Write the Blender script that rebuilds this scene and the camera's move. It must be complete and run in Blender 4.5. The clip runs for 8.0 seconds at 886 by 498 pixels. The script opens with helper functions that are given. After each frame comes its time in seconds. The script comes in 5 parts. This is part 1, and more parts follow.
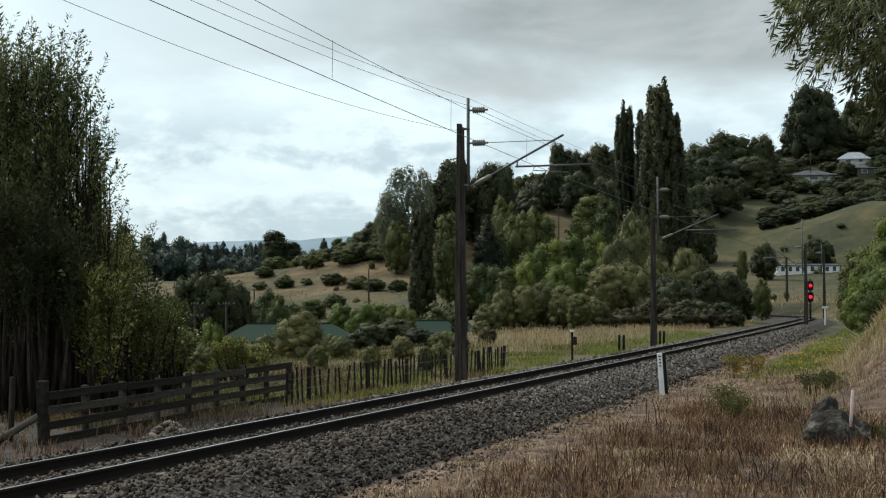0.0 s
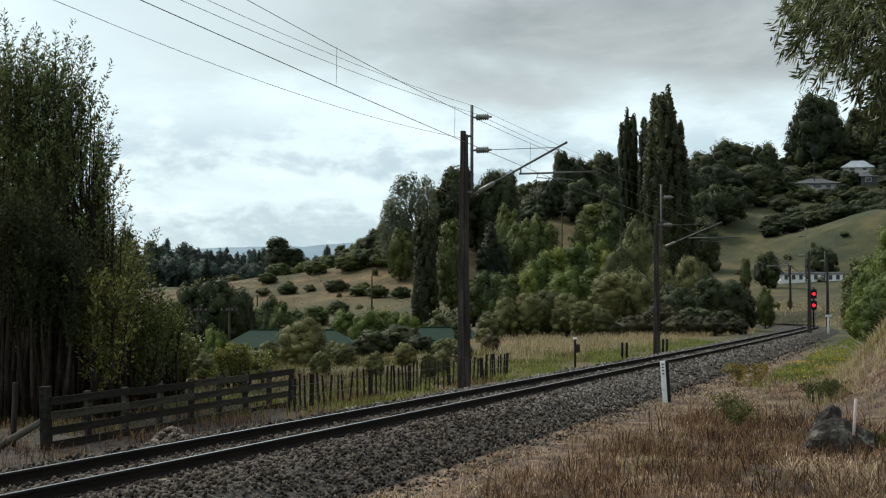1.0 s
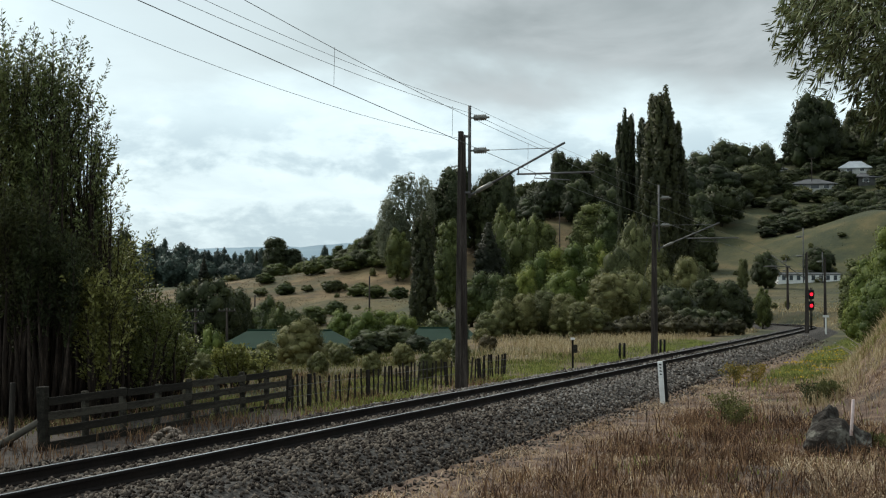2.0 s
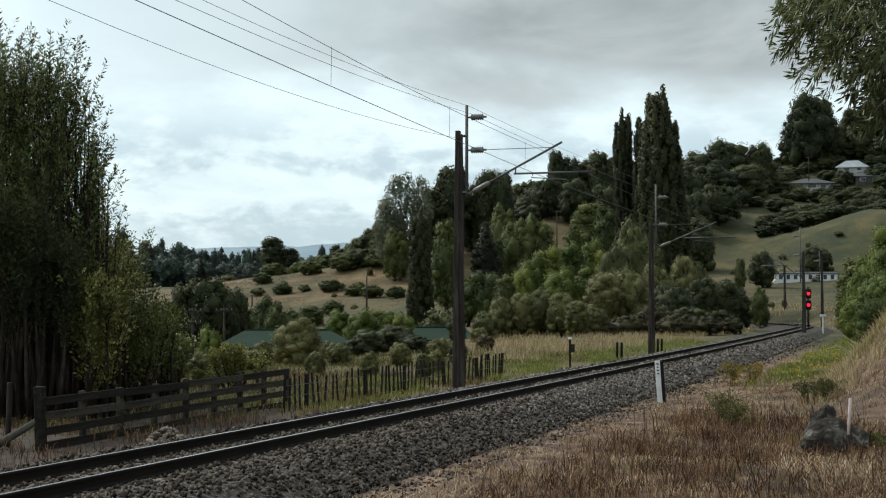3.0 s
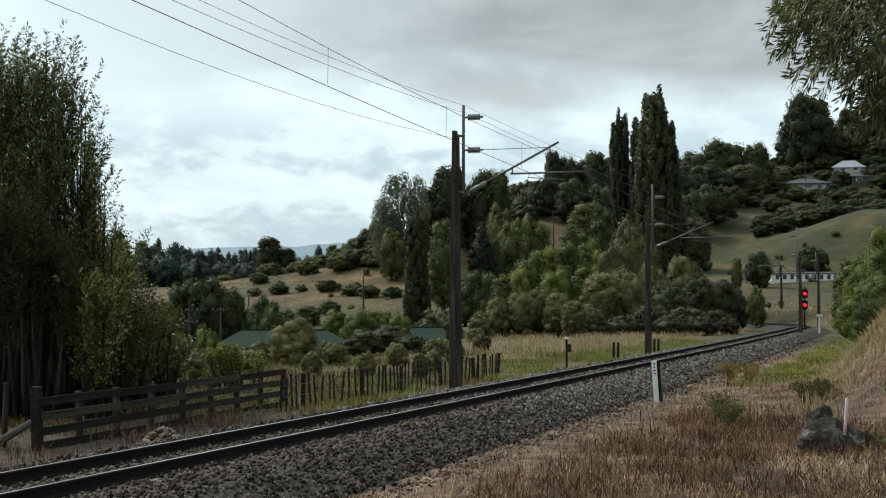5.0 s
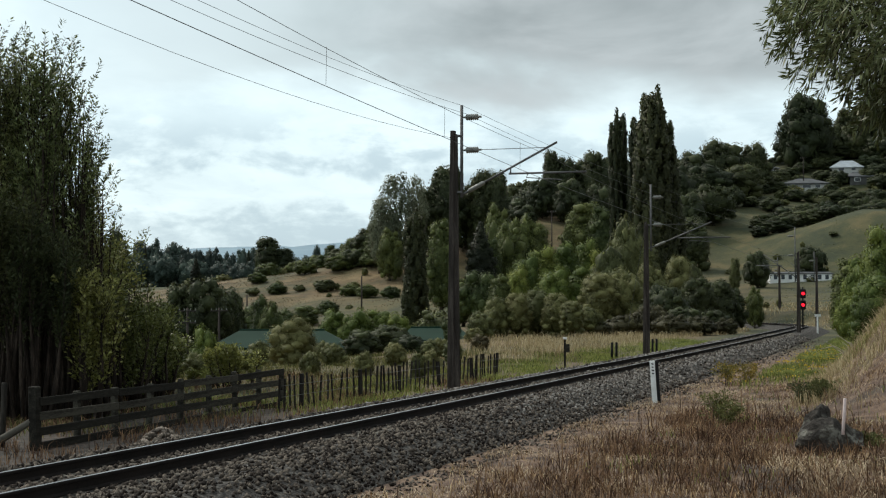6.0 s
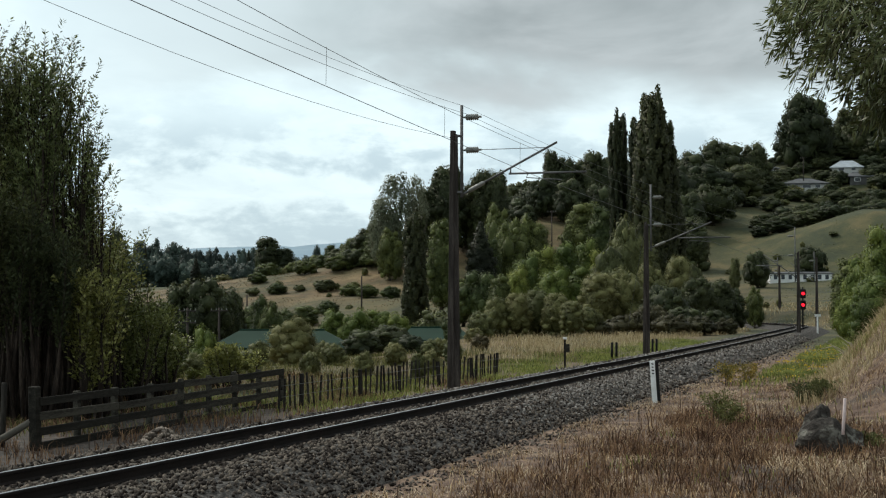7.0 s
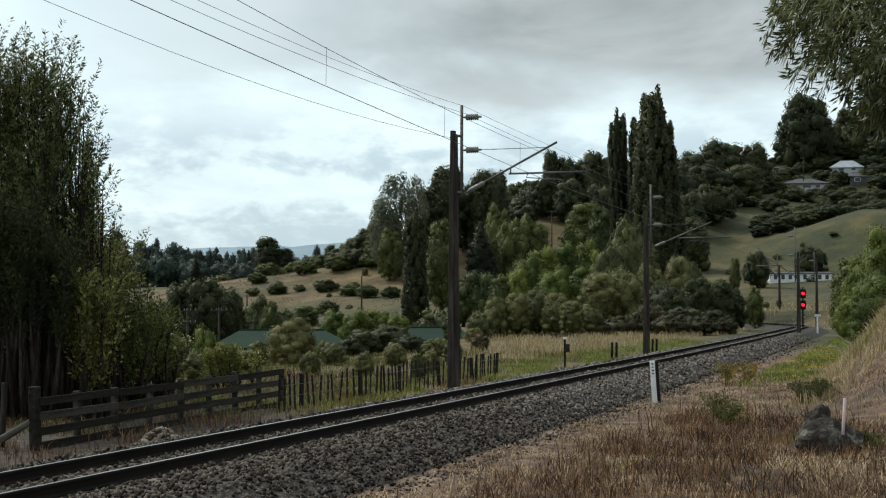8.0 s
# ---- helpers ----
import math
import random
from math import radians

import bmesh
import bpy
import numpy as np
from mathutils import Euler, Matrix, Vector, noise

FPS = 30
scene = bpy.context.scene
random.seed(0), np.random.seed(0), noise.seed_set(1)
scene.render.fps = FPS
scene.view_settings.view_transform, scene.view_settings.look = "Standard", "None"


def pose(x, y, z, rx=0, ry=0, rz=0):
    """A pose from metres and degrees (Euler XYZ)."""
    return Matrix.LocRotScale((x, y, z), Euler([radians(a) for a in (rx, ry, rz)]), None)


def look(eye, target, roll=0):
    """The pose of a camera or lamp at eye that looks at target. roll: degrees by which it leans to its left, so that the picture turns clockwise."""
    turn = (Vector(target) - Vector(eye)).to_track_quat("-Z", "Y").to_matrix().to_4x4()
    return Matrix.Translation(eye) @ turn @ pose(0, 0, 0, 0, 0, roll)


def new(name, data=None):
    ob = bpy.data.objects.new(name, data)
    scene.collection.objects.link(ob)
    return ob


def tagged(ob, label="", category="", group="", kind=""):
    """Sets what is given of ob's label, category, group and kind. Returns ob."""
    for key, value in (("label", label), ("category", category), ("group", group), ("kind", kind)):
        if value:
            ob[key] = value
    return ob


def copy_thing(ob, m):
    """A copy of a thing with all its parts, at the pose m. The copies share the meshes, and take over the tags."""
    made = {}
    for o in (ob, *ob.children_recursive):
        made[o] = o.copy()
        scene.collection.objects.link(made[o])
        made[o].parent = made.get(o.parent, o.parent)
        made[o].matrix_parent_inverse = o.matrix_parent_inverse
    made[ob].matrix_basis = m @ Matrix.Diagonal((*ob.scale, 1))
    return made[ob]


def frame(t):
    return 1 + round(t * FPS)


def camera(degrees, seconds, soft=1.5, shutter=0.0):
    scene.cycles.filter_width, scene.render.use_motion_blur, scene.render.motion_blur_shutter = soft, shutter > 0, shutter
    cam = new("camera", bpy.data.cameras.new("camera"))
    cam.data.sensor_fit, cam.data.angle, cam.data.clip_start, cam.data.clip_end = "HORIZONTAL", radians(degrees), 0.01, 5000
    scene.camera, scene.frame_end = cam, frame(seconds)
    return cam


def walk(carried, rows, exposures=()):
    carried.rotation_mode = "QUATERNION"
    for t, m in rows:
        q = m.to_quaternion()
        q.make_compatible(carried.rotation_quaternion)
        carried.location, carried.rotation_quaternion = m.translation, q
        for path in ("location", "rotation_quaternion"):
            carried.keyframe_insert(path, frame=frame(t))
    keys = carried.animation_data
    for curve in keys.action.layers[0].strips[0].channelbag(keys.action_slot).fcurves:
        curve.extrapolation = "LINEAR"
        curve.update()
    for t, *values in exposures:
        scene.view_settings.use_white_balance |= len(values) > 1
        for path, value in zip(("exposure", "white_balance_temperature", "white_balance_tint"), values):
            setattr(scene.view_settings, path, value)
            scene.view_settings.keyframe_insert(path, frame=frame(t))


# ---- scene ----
EYE = 1.95
cam = camera(33.56, 8.0, soft=1.15)
walk(cam, [
    (0, pose(0, 0, EYE, 91.900, 0.186, 0.275)),
    (0.5, pose(0, 0, EYE, 92.067, -0.004, 0.324)),
    (1, pose(0, 0, EYE, 92.170, -0.032, 0.395)),
    (1.5, pose(0, 0, EYE, 92.191, -0.054, 0.358)),
    (3, pose(0, 0, EYE, 92.167, -0.006, 0.196)),
    (3.5, pose(0, 0, EYE, 92.167, -0.010, 0.143)),
    (4, pose(0, 0, EYE, 92.167, -0.002, 0.099)),
    (4.5, pose(0, 0, EYE, 92.168, 0.001, 0.095)),
    (6, pose(0, 0, EYE, 92.167, 0.000, 0.000)),
    (6.5, pose(0, 0, EYE, 92.167, 0.000, 0.000)),
    (7, pose(0, 0, EYE, 92.167, 0.000, 0.000)),
    (7.5, pose(0, 0, EYE, 92.167, 0.000, 0.000)),
    (8, pose(0, 0, EYE, 92.167, 0.000, 0.000)),
])

# ---- world and sun ----
SUN_ELEVATION, SUN_TURN = radians(44), radians(310)


def make_world():
    world = bpy.data.worlds.new("sky")
    scene.world = world
    world.use_nodes = True
    nt = world.node_tree
    nt.nodes.clear()
    L = nt.links.new

    def nd(kind, **sets):
        n = nt.nodes.new(kind)
        for k, v in sets.items():
            if k == "op":
                n.operation = v
            elif k == "blend":
                n.blend_type = v
            elif k == "dtype":
                n.data_type = v
        return n

    def math_(op, a, b=None, clamp=False):
        n = nd("ShaderNodeMath", op=op)
        n.use_clamp = clamp
        for i, v in enumerate((a, b)):
            if v is None:
                continue
            if isinstance(v, (int, float)):
                n.inputs[i].default_value = v
            else:
                L(v, n.inputs[i])
        return n.outputs[0]

    def smooth(v, lo, hi, to_lo=0.0, to_hi=1.0):
        n = nd("ShaderNodeMapRange")
        n.interpolation_type = "SMOOTHSTEP"
        L(v, n.inputs[0])
        for i, x in enumerate((lo, hi, to_lo, to_hi)):
            n.inputs[i + 1].default_value = x
        return n.outputs[0]

    def mix(fac, a, b):
        n = nd("ShaderNodeMix", dtype="RGBA")
        L(fac, n.inputs[0])
        for i, v in ((6, a), (7, b)):
            if isinstance(v, tuple):
                n.inputs[i].default_value = (*v, 1)
            else:
                L(v, n.inputs[i])
        return n.outputs[2]

    def fog(vector, scale, detail, rough=0.55, distort=0.0):
        n = nd("ShaderNodeTexNoise")
        L(vector, n.inputs["Vector"])
        n.inputs["Scale"].default_value, n.inputs["Detail"].default_value = scale, detail
        n.inputs["Roughness"].default_value, n.inputs["Distortion"].default_value = rough, distort
        return n.outputs[0]

    coord = nd("ShaderNodeTexCoord").outputs["Generated"]
    sep = nd("ShaderNodeSeparateXYZ")
    L(coord, sep.inputs[0])
    x, y, z = sep.outputs
    up = math_("MAXIMUM", z, 0.0)
    # the flat cloud deck, seen in perspective
    k = math_("DIVIDE", 1.0, math_("ADD", up, 0.07))
    deck = nd("ShaderNodeCombineXYZ")
    L(math_("MULTIPLY", x, k), deck.inputs[0])
    L(math_("MULTIPLY", math_("MULTIPLY", y, k), 0.55), deck.inputs[1])
    deck.inputs[2].default_value = 3.7
    d1 = fog(deck.outputs[0], 0.55, 6, 0.5, 0.25)
    d2 = fog(deck.outputs[0], 1.9, 5, 0.55, 0.4)
    # piled clouds low over the land
    low = nd("ShaderNodeCombineXYZ")
    L(x, low.inputs[0])
    L(math_("MULTIPLY", up, 1.9), low.inputs[1])
    L(y, low.inputs[2])
    c1 = fog(low.outputs[0], 17, 8, 0.58, 0.15)
    c2 = fog(low.outputs[0], 30, 5, 0.5, 0.2)

    sky = nd("ShaderNodeTexSky")
    sky.sky_type, sky.sun_disc = "NISHITA", False
    sky.sun_elevation, sky.sun_rotation = SUN_ELEVATION, SUN_TURN
    sky.air_density, sky.dust_density = 1.0, 2.0
    clear = nd("ShaderNodeVectorMath", op="SCALE")
    L(sky.outputs[0], clear.inputs[0])
    clear.inputs["Scale"].default_value = 1.1

    bright = mix(smooth(d2, 0.35, 0.7), (8.9, 10.6, 11.0), (7.7, 9.3, 9.8))
    haze = mix(smooth(up, 0.0, 0.062), (3.9, 5.3, 6.3), bright)
    # the darker deck: more of it higher up and to the east
    lean = math_("MULTIPLY", math_("MINIMUM", up, 0.24), 6.0)
    cover = math_("ADD", math_("ADD", lean, math_("MULTIPLY", d1, 1.3)), math_("MULTIPLY", d2, 0.35))
    side = smooth(math_("ADD", x, math_("MULTIPLY", d1, 0.3)), -0.1, 0.2, 0.08, 1.0)
    heavy = math_("MULTIPLY", smooth(cover, 1.58, 1.82), side)
    dark = mix(smooth(d2, 0.3, 0.7), (3.4, 3.9, 4.0), (5.4, 6.0, 6.15))
    # grey undersides of the low clouds
    pile = math_("MULTIPLY", smooth(math_("ADD", c1, math_("MULTIPLY", c2, 0.35)), 0.6, 0.8), smooth(up, 0.15, 0.09))
    a = mix(math_("MULTIPLY", pile, 0.85), haze, (5.0, 6.5, 7.3))
    b = mix(heavy, a, dark)
    c = mix(smooth(up, 0.0, 0.25, 0.12, 0.04), b, clear.outputs[0])
    lift = nd("ShaderNodeVectorMath", op="SCALE")
    L(c, lift.inputs[0])
    L(smooth(up, 0.24, 0.8, 1.0, 1.2), lift.inputs["Scale"])
    bg = nd("ShaderNodeBackground")
    L(lift.outputs[0], bg.inputs[0])
    bg.inputs[1].default_value = 0.1
    out = nd("ShaderNodeOutputWorld")
    L(bg.outputs[0], out.inputs[0])


make_world()
sun = new("sun", bpy.data.lights.new("sun", "SUN"))
sun.data.energy, sun.data.angle, sun.data.color = 2.3, radians(12), (1.0, 0.92, 0.8)
sun.matrix_world = look((-78, 84, 100), (0, 20, 0))
scene.view_settings.exposure = 0.05


# ---- materials ----
def material(name, colours, scale=3.0, fine=40.0, rough=0.8, metal=0.0, bump=0.2, dist=0.01, vary=0.15, stretch=(1, 1, 1), through_light=0.0, random_by=""):
    """Two scales of variation between colours, fine relief, and a shift of value from piece to piece."""
    m = bpy.data.materials.new(name)
    m.use_nodes = True
    nt = m.node_tree
    b = nt.nodes["Principled BSDF"]
    L = nt.links.new
    co = nt.nodes.new("ShaderNodeTexCoord")
    mp = nt.nodes.new("ShaderNodeMapping")
    mp.inputs["Scale"].default_value = stretch
    L(co.outputs["Object"], mp.inputs[0])
    n1, n2 = nt.nodes.new("ShaderNodeTexNoise"), nt.nodes.new("ShaderNodeTexNoise")
    for n, s in ((n1, scale), (n2, fine)):
        L(mp.outputs[0], n.inputs["Vector"])
        n.inputs["Scale"].default_value, n.inputs["Detail"].default_value = s, 4
    add = nt.nodes.new("ShaderNodeMath")
    add.operation = "MULTIPLY_ADD"
    L(n2.outputs[0], add.inputs[0])
    add.inputs[1].default_value = 0.6
    L(n1.outputs[0], add.inputs[2])
    fac = add.outputs[0]
    if random_by:
        src = nt.nodes.new("ShaderNodeObjectInfo" if random_by == "object" else "ShaderNodeNewGeometry")
        r = src.outputs["Random" if random_by == "object" else "Random Per Island"]
        ad2 = nt.nodes.new("ShaderNodeMath")
        ad2.operation = "MULTIPLY_ADD"
        L(r, ad2.inputs[0])
        ad2.inputs[1].default_value = vary * 2
        L(fac, ad2.inputs[2])
        sb = nt.nodes.new("ShaderNodeMath")
        sb.operation = "SUBTRACT"
        L(ad2.outputs[0], sb.inputs[0])
        sb.inputs[1].default_value = vary
        fac = sb.outputs[0]
    ramp = nt.nodes.new("ShaderNodeValToRGB")
    e = ramp.color_ramp.elements
    k = len(colours)
    for i in range(k - 2):
        e.new(0.5)
    for i, c in enumerate(colours):
        e[i].position = 0.5 + 0.6 * i / (k - 1)
        e[i].color = (*c, 1)
    L(fac, ramp.inputs[0])
    L(ramp.outputs[0], b.inputs["Base Color"])
    b.inputs["Roughness"].default_value, b.inputs["Metallic"].default_value = rough, metal
    b.inputs["Specular IOR Level"].default_value = 0.5 if rough < 0.6 else 0.18
    if bump:
        bp = nt.nodes.new("ShaderNodeBump")
        bp.inputs["Strength"].default_value, bp.inputs["Distance"].default_value = bump, dist
        L(n2.outputs[0], bp.inputs["Height"])
        L(bp.outputs[0], b.inputs["Normal"])
    if through_light:
        tr = nt.nodes.new("ShaderNodeBsdfTranslucent")
        L(ramp.outputs[0], tr.inputs[0])
        mx = nt.nodes.new("ShaderNodeMixShader")
        mx.inputs[0].default_value = through_light
        L(b.outputs[0], mx.inputs[1])
        L(tr.outputs[0], mx.inputs[2])
        L(mx.outputs[0], nt.nodes["Material Output"].inputs[0])
    return m


def leaf_mat(name, dark, mid, light, rough=0.6):
    m = material(name, (dark, mid, light), scale=0.6, fine=2.5, rough=rough, bump=0, vary=0.2, through_light=0.2, random_by="island")
    nt = m.node_tree
    nt.nodes["Principled BSDF"].inputs["Specular IOR Level"].default_value = 0.25
    ramp = nt.nodes["Color Ramp"]
    tint = nt.nodes.new("ShaderNodeHueSaturation")
    info = nt.nodes.new("ShaderNodeObjectInfo")
    for socket, lo, hi in (("Value", 0.68, 1.35), ("Hue", 0.515, 0.475)):
        r = nt.nodes.new("ShaderNodeMapRange")
        nt.links.new(info.outputs["Random"], r.inputs[0])
        r.inputs[3].default_value, r.inputs[4].default_value = lo, hi
        nt.links.new(r.outputs[0], tint.inputs[socket])
    users = [l.to_socket for l in ramp.outputs[0].links]
    nt.links.new(ramp.outputs[0], tint.inputs["Color"])
    for u in users:
        nt.links.new(tint.outputs[0], u)
    return m


M = {
    "rail_side": material("rail_side", ((0.006, 0.005, 0.0045), (0.018, 0.013, 0.011)), 2, 30, 0.95, 0.0),
    "rail_top": material("rail_top", ((0.3, 0.3, 0.31), (0.5, 0.5, 0.51)), 1, 20, 0.33, 1.0, bump=0.02),
    "sleeper": material("sleeper", ((0.05, 0.04, 0.032), (0.13, 0.11, 0.09), (0.2, 0.18, 0.15)), 3, 40, 0.9, bump=0.5, stretch=(0.3, 3, 3), random_by="object"),
    "ballast": material("ballast", ((0.012, 0.01, 0.009), (0.045, 0.04, 0.036), (0.13, 0.118, 0.106)), 9, 22, 0.9, bump=1.0, dist=0.04),
    "fresh_stone": material("fresh_stone", ((0.065, 0.058, 0.052), (0.14, 0.127, 0.115), (0.27, 0.246, 0.224)), 1.2, 30, 0.85, bump=0.4, vary=0.4, random_by="island"),
    "stone": material("stone", ((0.012, 0.008, 0.006), (0.042, 0.032, 0.025), (0.14, 0.114, 0.092)), 1.2, 30, 0.85, bump=0.4, vary=0.4, random_by="island"),
    "pole": material("pole", ((0.014, 0.011, 0.0095), (0.036, 0.029, 0.025), (0.078, 0.065, 0.056)), 1.5, 14, 0.85, bump=0.5, stretch=(6, 6, 0.5)),
    "steel": material("steel", ((0.055, 0.053, 0.052), (0.15, 0.148, 0.147)), 3, 40, 0.65, 0.3, bump=0.1),
    "insulator": material("insulator", ((0.1, 0.098, 0.084), (0.2, 0.195, 0.17)), 6, 40, 0.3, bump=0.05),
    "wire": material("wire", ((0.05, 0.05, 0.05), (0.1, 0.1, 0.095)), 1, 10, 0.5, 0.6, bump=0),
    "board": material("board", ((0.008, 0.007, 0.005), (0.023, 0.0205, 0.0155), (0.062, 0.056, 0.043)), 1.5, 12, 0.9, bump=0.6, stretch=(0.6, 6, 6), random_by="object"),
    "batten": material("batten", ((0.008, 0.0065, 0.0055), (0.02, 0.017, 0.014), (0.045, 0.039, 0.032)), 2, 12, 0.9, bump=0.6, stretch=(6, 6, 0.6), random_by="object"),
    "white_paint": material("white_paint", ((0.6, 0.6, 0.58), (0.8, 0.8, 0.79)), 4, 40, 0.6, bump=0.1),
    "black_paint": material("black_paint", ((0.006, 0.006, 0.006), (0.016, 0.015, 0.015)), 4, 40, 0.8, bump=0.1),
    "boulder": material("boulder", ((0.016, 0.013, 0.011), (0.05, 0.043, 0.037), (0.17, 0.16, 0.135)), 4.0, 14, 0.95, bump=1.0, dist=0.06),
    "bark": material("bark", ((0.014, 0.0105, 0.0075), (0.04, 0.031, 0.023), (0.09, 0.073, 0.056)), 3, 15, 0.95, bump=0.8, stretch=(4, 4, 0.7)),
    # bark of the near stems, darkened to imitate shade under the canopy
    "dark_bark": material("dark_bark", ((0.008, 0.006, 0.005), (0.024, 0.017, 0.013), (0.06, 0.045, 0.034)), 3, 15, 0.95, bump=0.8, stretch=(4, 4, 0.7)),
    # dark foliage of the woods; in the near clump it stands in for shade
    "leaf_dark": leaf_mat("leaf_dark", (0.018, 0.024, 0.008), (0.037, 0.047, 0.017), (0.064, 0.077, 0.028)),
    "leaf_mid": leaf_mat("leaf_mid", (0.026, 0.036, 0.009), (0.058, 0.076, 0.019), (0.104, 0.126, 0.035)),
    "leaf_light": leaf_mat("leaf_light", (0.046, 0.066, 0.012), (0.098, 0.13, 0.022), (0.165, 0.195, 0.04)),
    "leaf_olive": leaf_mat("leaf_olive", (0.05, 0.055, 0.018), (0.102, 0.108, 0.037), (0.16, 0.165, 0.06)),
    "leaf_brush": leaf_mat("leaf_brush", (0.028, 0.024, 0.01), (0.058, 0.051, 0.021), (0.095, 0.084, 0.036)),
    "leaf_conifer": leaf_mat("leaf_conifer", (0.008, 0.011, 0.005), (0.018, 0.023, 0.01), (0.036, 0.042, 0.019)),
    # far trees: haze put into the leaf colour as a pale blue-green
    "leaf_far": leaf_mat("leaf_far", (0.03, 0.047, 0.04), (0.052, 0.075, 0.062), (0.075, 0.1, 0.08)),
    "leaf_willow": leaf_mat("leaf_willow", (0.036, 0.045, 0.012), (0.095, 0.112, 0.034), (0.26, 0.28, 0.13), 0.4),
    "leaf_gum": leaf_mat("leaf_gum", (0.075, 0.086, 0.052), (0.135, 0.152, 0.094), (0.2, 0.218, 0.14)),
    "leaf_poplar": leaf_mat("leaf_poplar", (0.016, 0.02, 0.007), (0.036, 0.042, 0.015), (0.062, 0.07, 0.026)),
    "dry_grass": material("dry_grass", ((0.088, 0.048, 0.026), (0.26, 0.157, 0.083), (0.53, 0.38, 0.21)), 0.5, 2, 0.8, bump=0, vary=0.35, through_light=0.15, random_by="island"),
    "straw": material("straw", ((0.2, 0.138, 0.085), (0.4, 0.295, 0.19), (0.6, 0.485, 0.34)), 0.5, 2, 0.8, bump=0, vary=0.35, through_light=0.1, random_by="island"),
    "slope_straw": material("slope_straw", ((0.05, 0.036, 0.018), (0.12, 0.084, 0.044), (0.2, 0.148, 0.082)), 0.1, 1, 0.9, bump=0, vary=0.4, random_by="island"),
    "thatch": material("thatch", ((0.045, 0.025, 0.017), (0.12, 0.068, 0.043), (0.26, 0.165, 0.105)), 0.6, 2, 0.9, bump=0, vary=0.4, random_by="island"),
    "tan_grass": material("tan_grass", ((0.2, 0.15, 0.075), (0.36, 0.28, 0.15), (0.5, 0.41, 0.25)), 0.3, 2, 0.8, bump=0, vary=0.3, through_light=0.15, random_by="island"),
    "dead_weed": material("dead_weed", ((0.035, 0.018, 0.011), (0.11, 0.06, 0.035), (0.26, 0.155, 0.085)), 0.5, 2, 0.9, bump=0, vary=0.3, random_by="island"),
    "green_grass": material("green_grass", ((0.072, 0.092, 0.019), (0.175, 0.21, 0.046), (0.32, 0.335, 0.098)), 0.4, 2, 0.7, bump=0, vary=0.3, through_light=0.2, random_by="island"),
    "rough_grass": material("rough_grass", ((0.045, 0.05, 0.014), (0.11, 0.115, 0.036), (0.22, 0.195, 0.08)), 0.4, 2, 0.8, bump=0, vary=0.4, through_light=0.2, random_by="island"),
    "brace_wood": material("brace_wood", ((0.05, 0.045, 0.036), (0.12, 0.108, 0.088)), 2, 14, 0.9, bump=0.5),
    "yellow_flower": material("yellow_flower", ((0.45, 0.3, 0.02), (0.7, 0.5, 0.04)), 2, 9, 0.7, bump=0, random_by="island"),
    "green_roof": material("green_roof", ((0.005, 0.021, 0.012), (0.01, 0.032, 0.02)), 0.7, 8, 0.85, bump=0.1),
    "grey_roof": material("grey_roof", ((0.06, 0.063, 0.066), (0.12, 0.123, 0.128)), 0.7, 8, 0.6, bump=0.1),
    "pale_roof": material("pale_roof", ((0.45, 0.46, 0.48), (0.62, 0.63, 0.65)), 0.7, 8, 0.5, bump=0.1),
    "house_wall": material("house_wall", ((0.36, 0.355, 0.335), (0.52, 0.515, 0.49)), 0.8, 12, 0.8, bump=0.1),
    "white_wall": material("white_wall", ((0.62, 0.62, 0.6), (0.78, 0.78, 0.76)), 0.8, 12, 0.8, bump=0.1),
    "dark_wall": material("dark_wall", ((0.05, 0.05, 0.05), (0.1, 0.1, 0.095)), 0.8, 12, 0.8, bump=0.1),
    "glass": material("glass", ((0.015, 0.018, 0.02), (0.03, 0.034, 0.038)), 0.8, 12, 0.08, bump=0),
}


def glow(name, colour, strength):
    m = bpy.data.materials.new(name)
    m.use_nodes = True
    b = m.node_tree.nodes["Principled BSDF"]
    b.inputs["Base Color"].default_value = (*colour, 1)
    b.inputs["Emission Color"].default_value = (*colour, 1)
    b.inputs["Emission Strength"].default_value = strength
    return m


M["red_lamp"] = glow("red_lamp", (1.0, 0.012, 0.03), 2.2)


# ---- mesh helpers ----
def mesh_ob(name, verts, faces, mat, parent=None, label="", smooth=False):
    me = bpy.data.meshes.new(name)
    me.from_pydata([tuple(v) for v in verts], [], faces)
    me.materials.append(mat)
    if smooth:
        me.polygons.foreach_set("use_smooth", [True] * len(me.polygons))
    ob = new(name, me)
    ob.parent = parent
    if label:
        tagged(ob, label)
    return ob


def soup(name, verts, tris, mat, parent=None, normals=None):
    """A mesh of many triangles, from arrays; normals round off the shading of leaf masses."""
    me = bpy.data.meshes.new(name)
    n, k = len(verts), len(tris)
    me.vertices.add(n)
    me.vertices.foreach_set("co", np.asarray(verts, np.float32).ravel())
    me.loops.add(k * 3)
    me.loops.foreach_set("vertex_index", np.asarray(tris, np.int32).ravel())
    me.polygons.add(k)
    me.polygons.foreach_set("loop_start", np.arange(0, k * 3, 3, dtype=np.int32))
    me.update(calc_edges=True)
    me.materials.append(mat)
    if normals is not None:
        me.polygons.foreach_set("use_smooth", [True] * k)
        me.normals_split_custom_set_from_vertices(np.asarray(normals, np.float32).tolist())
    ob = new(name, me)
    ob.parent = parent
    return ob


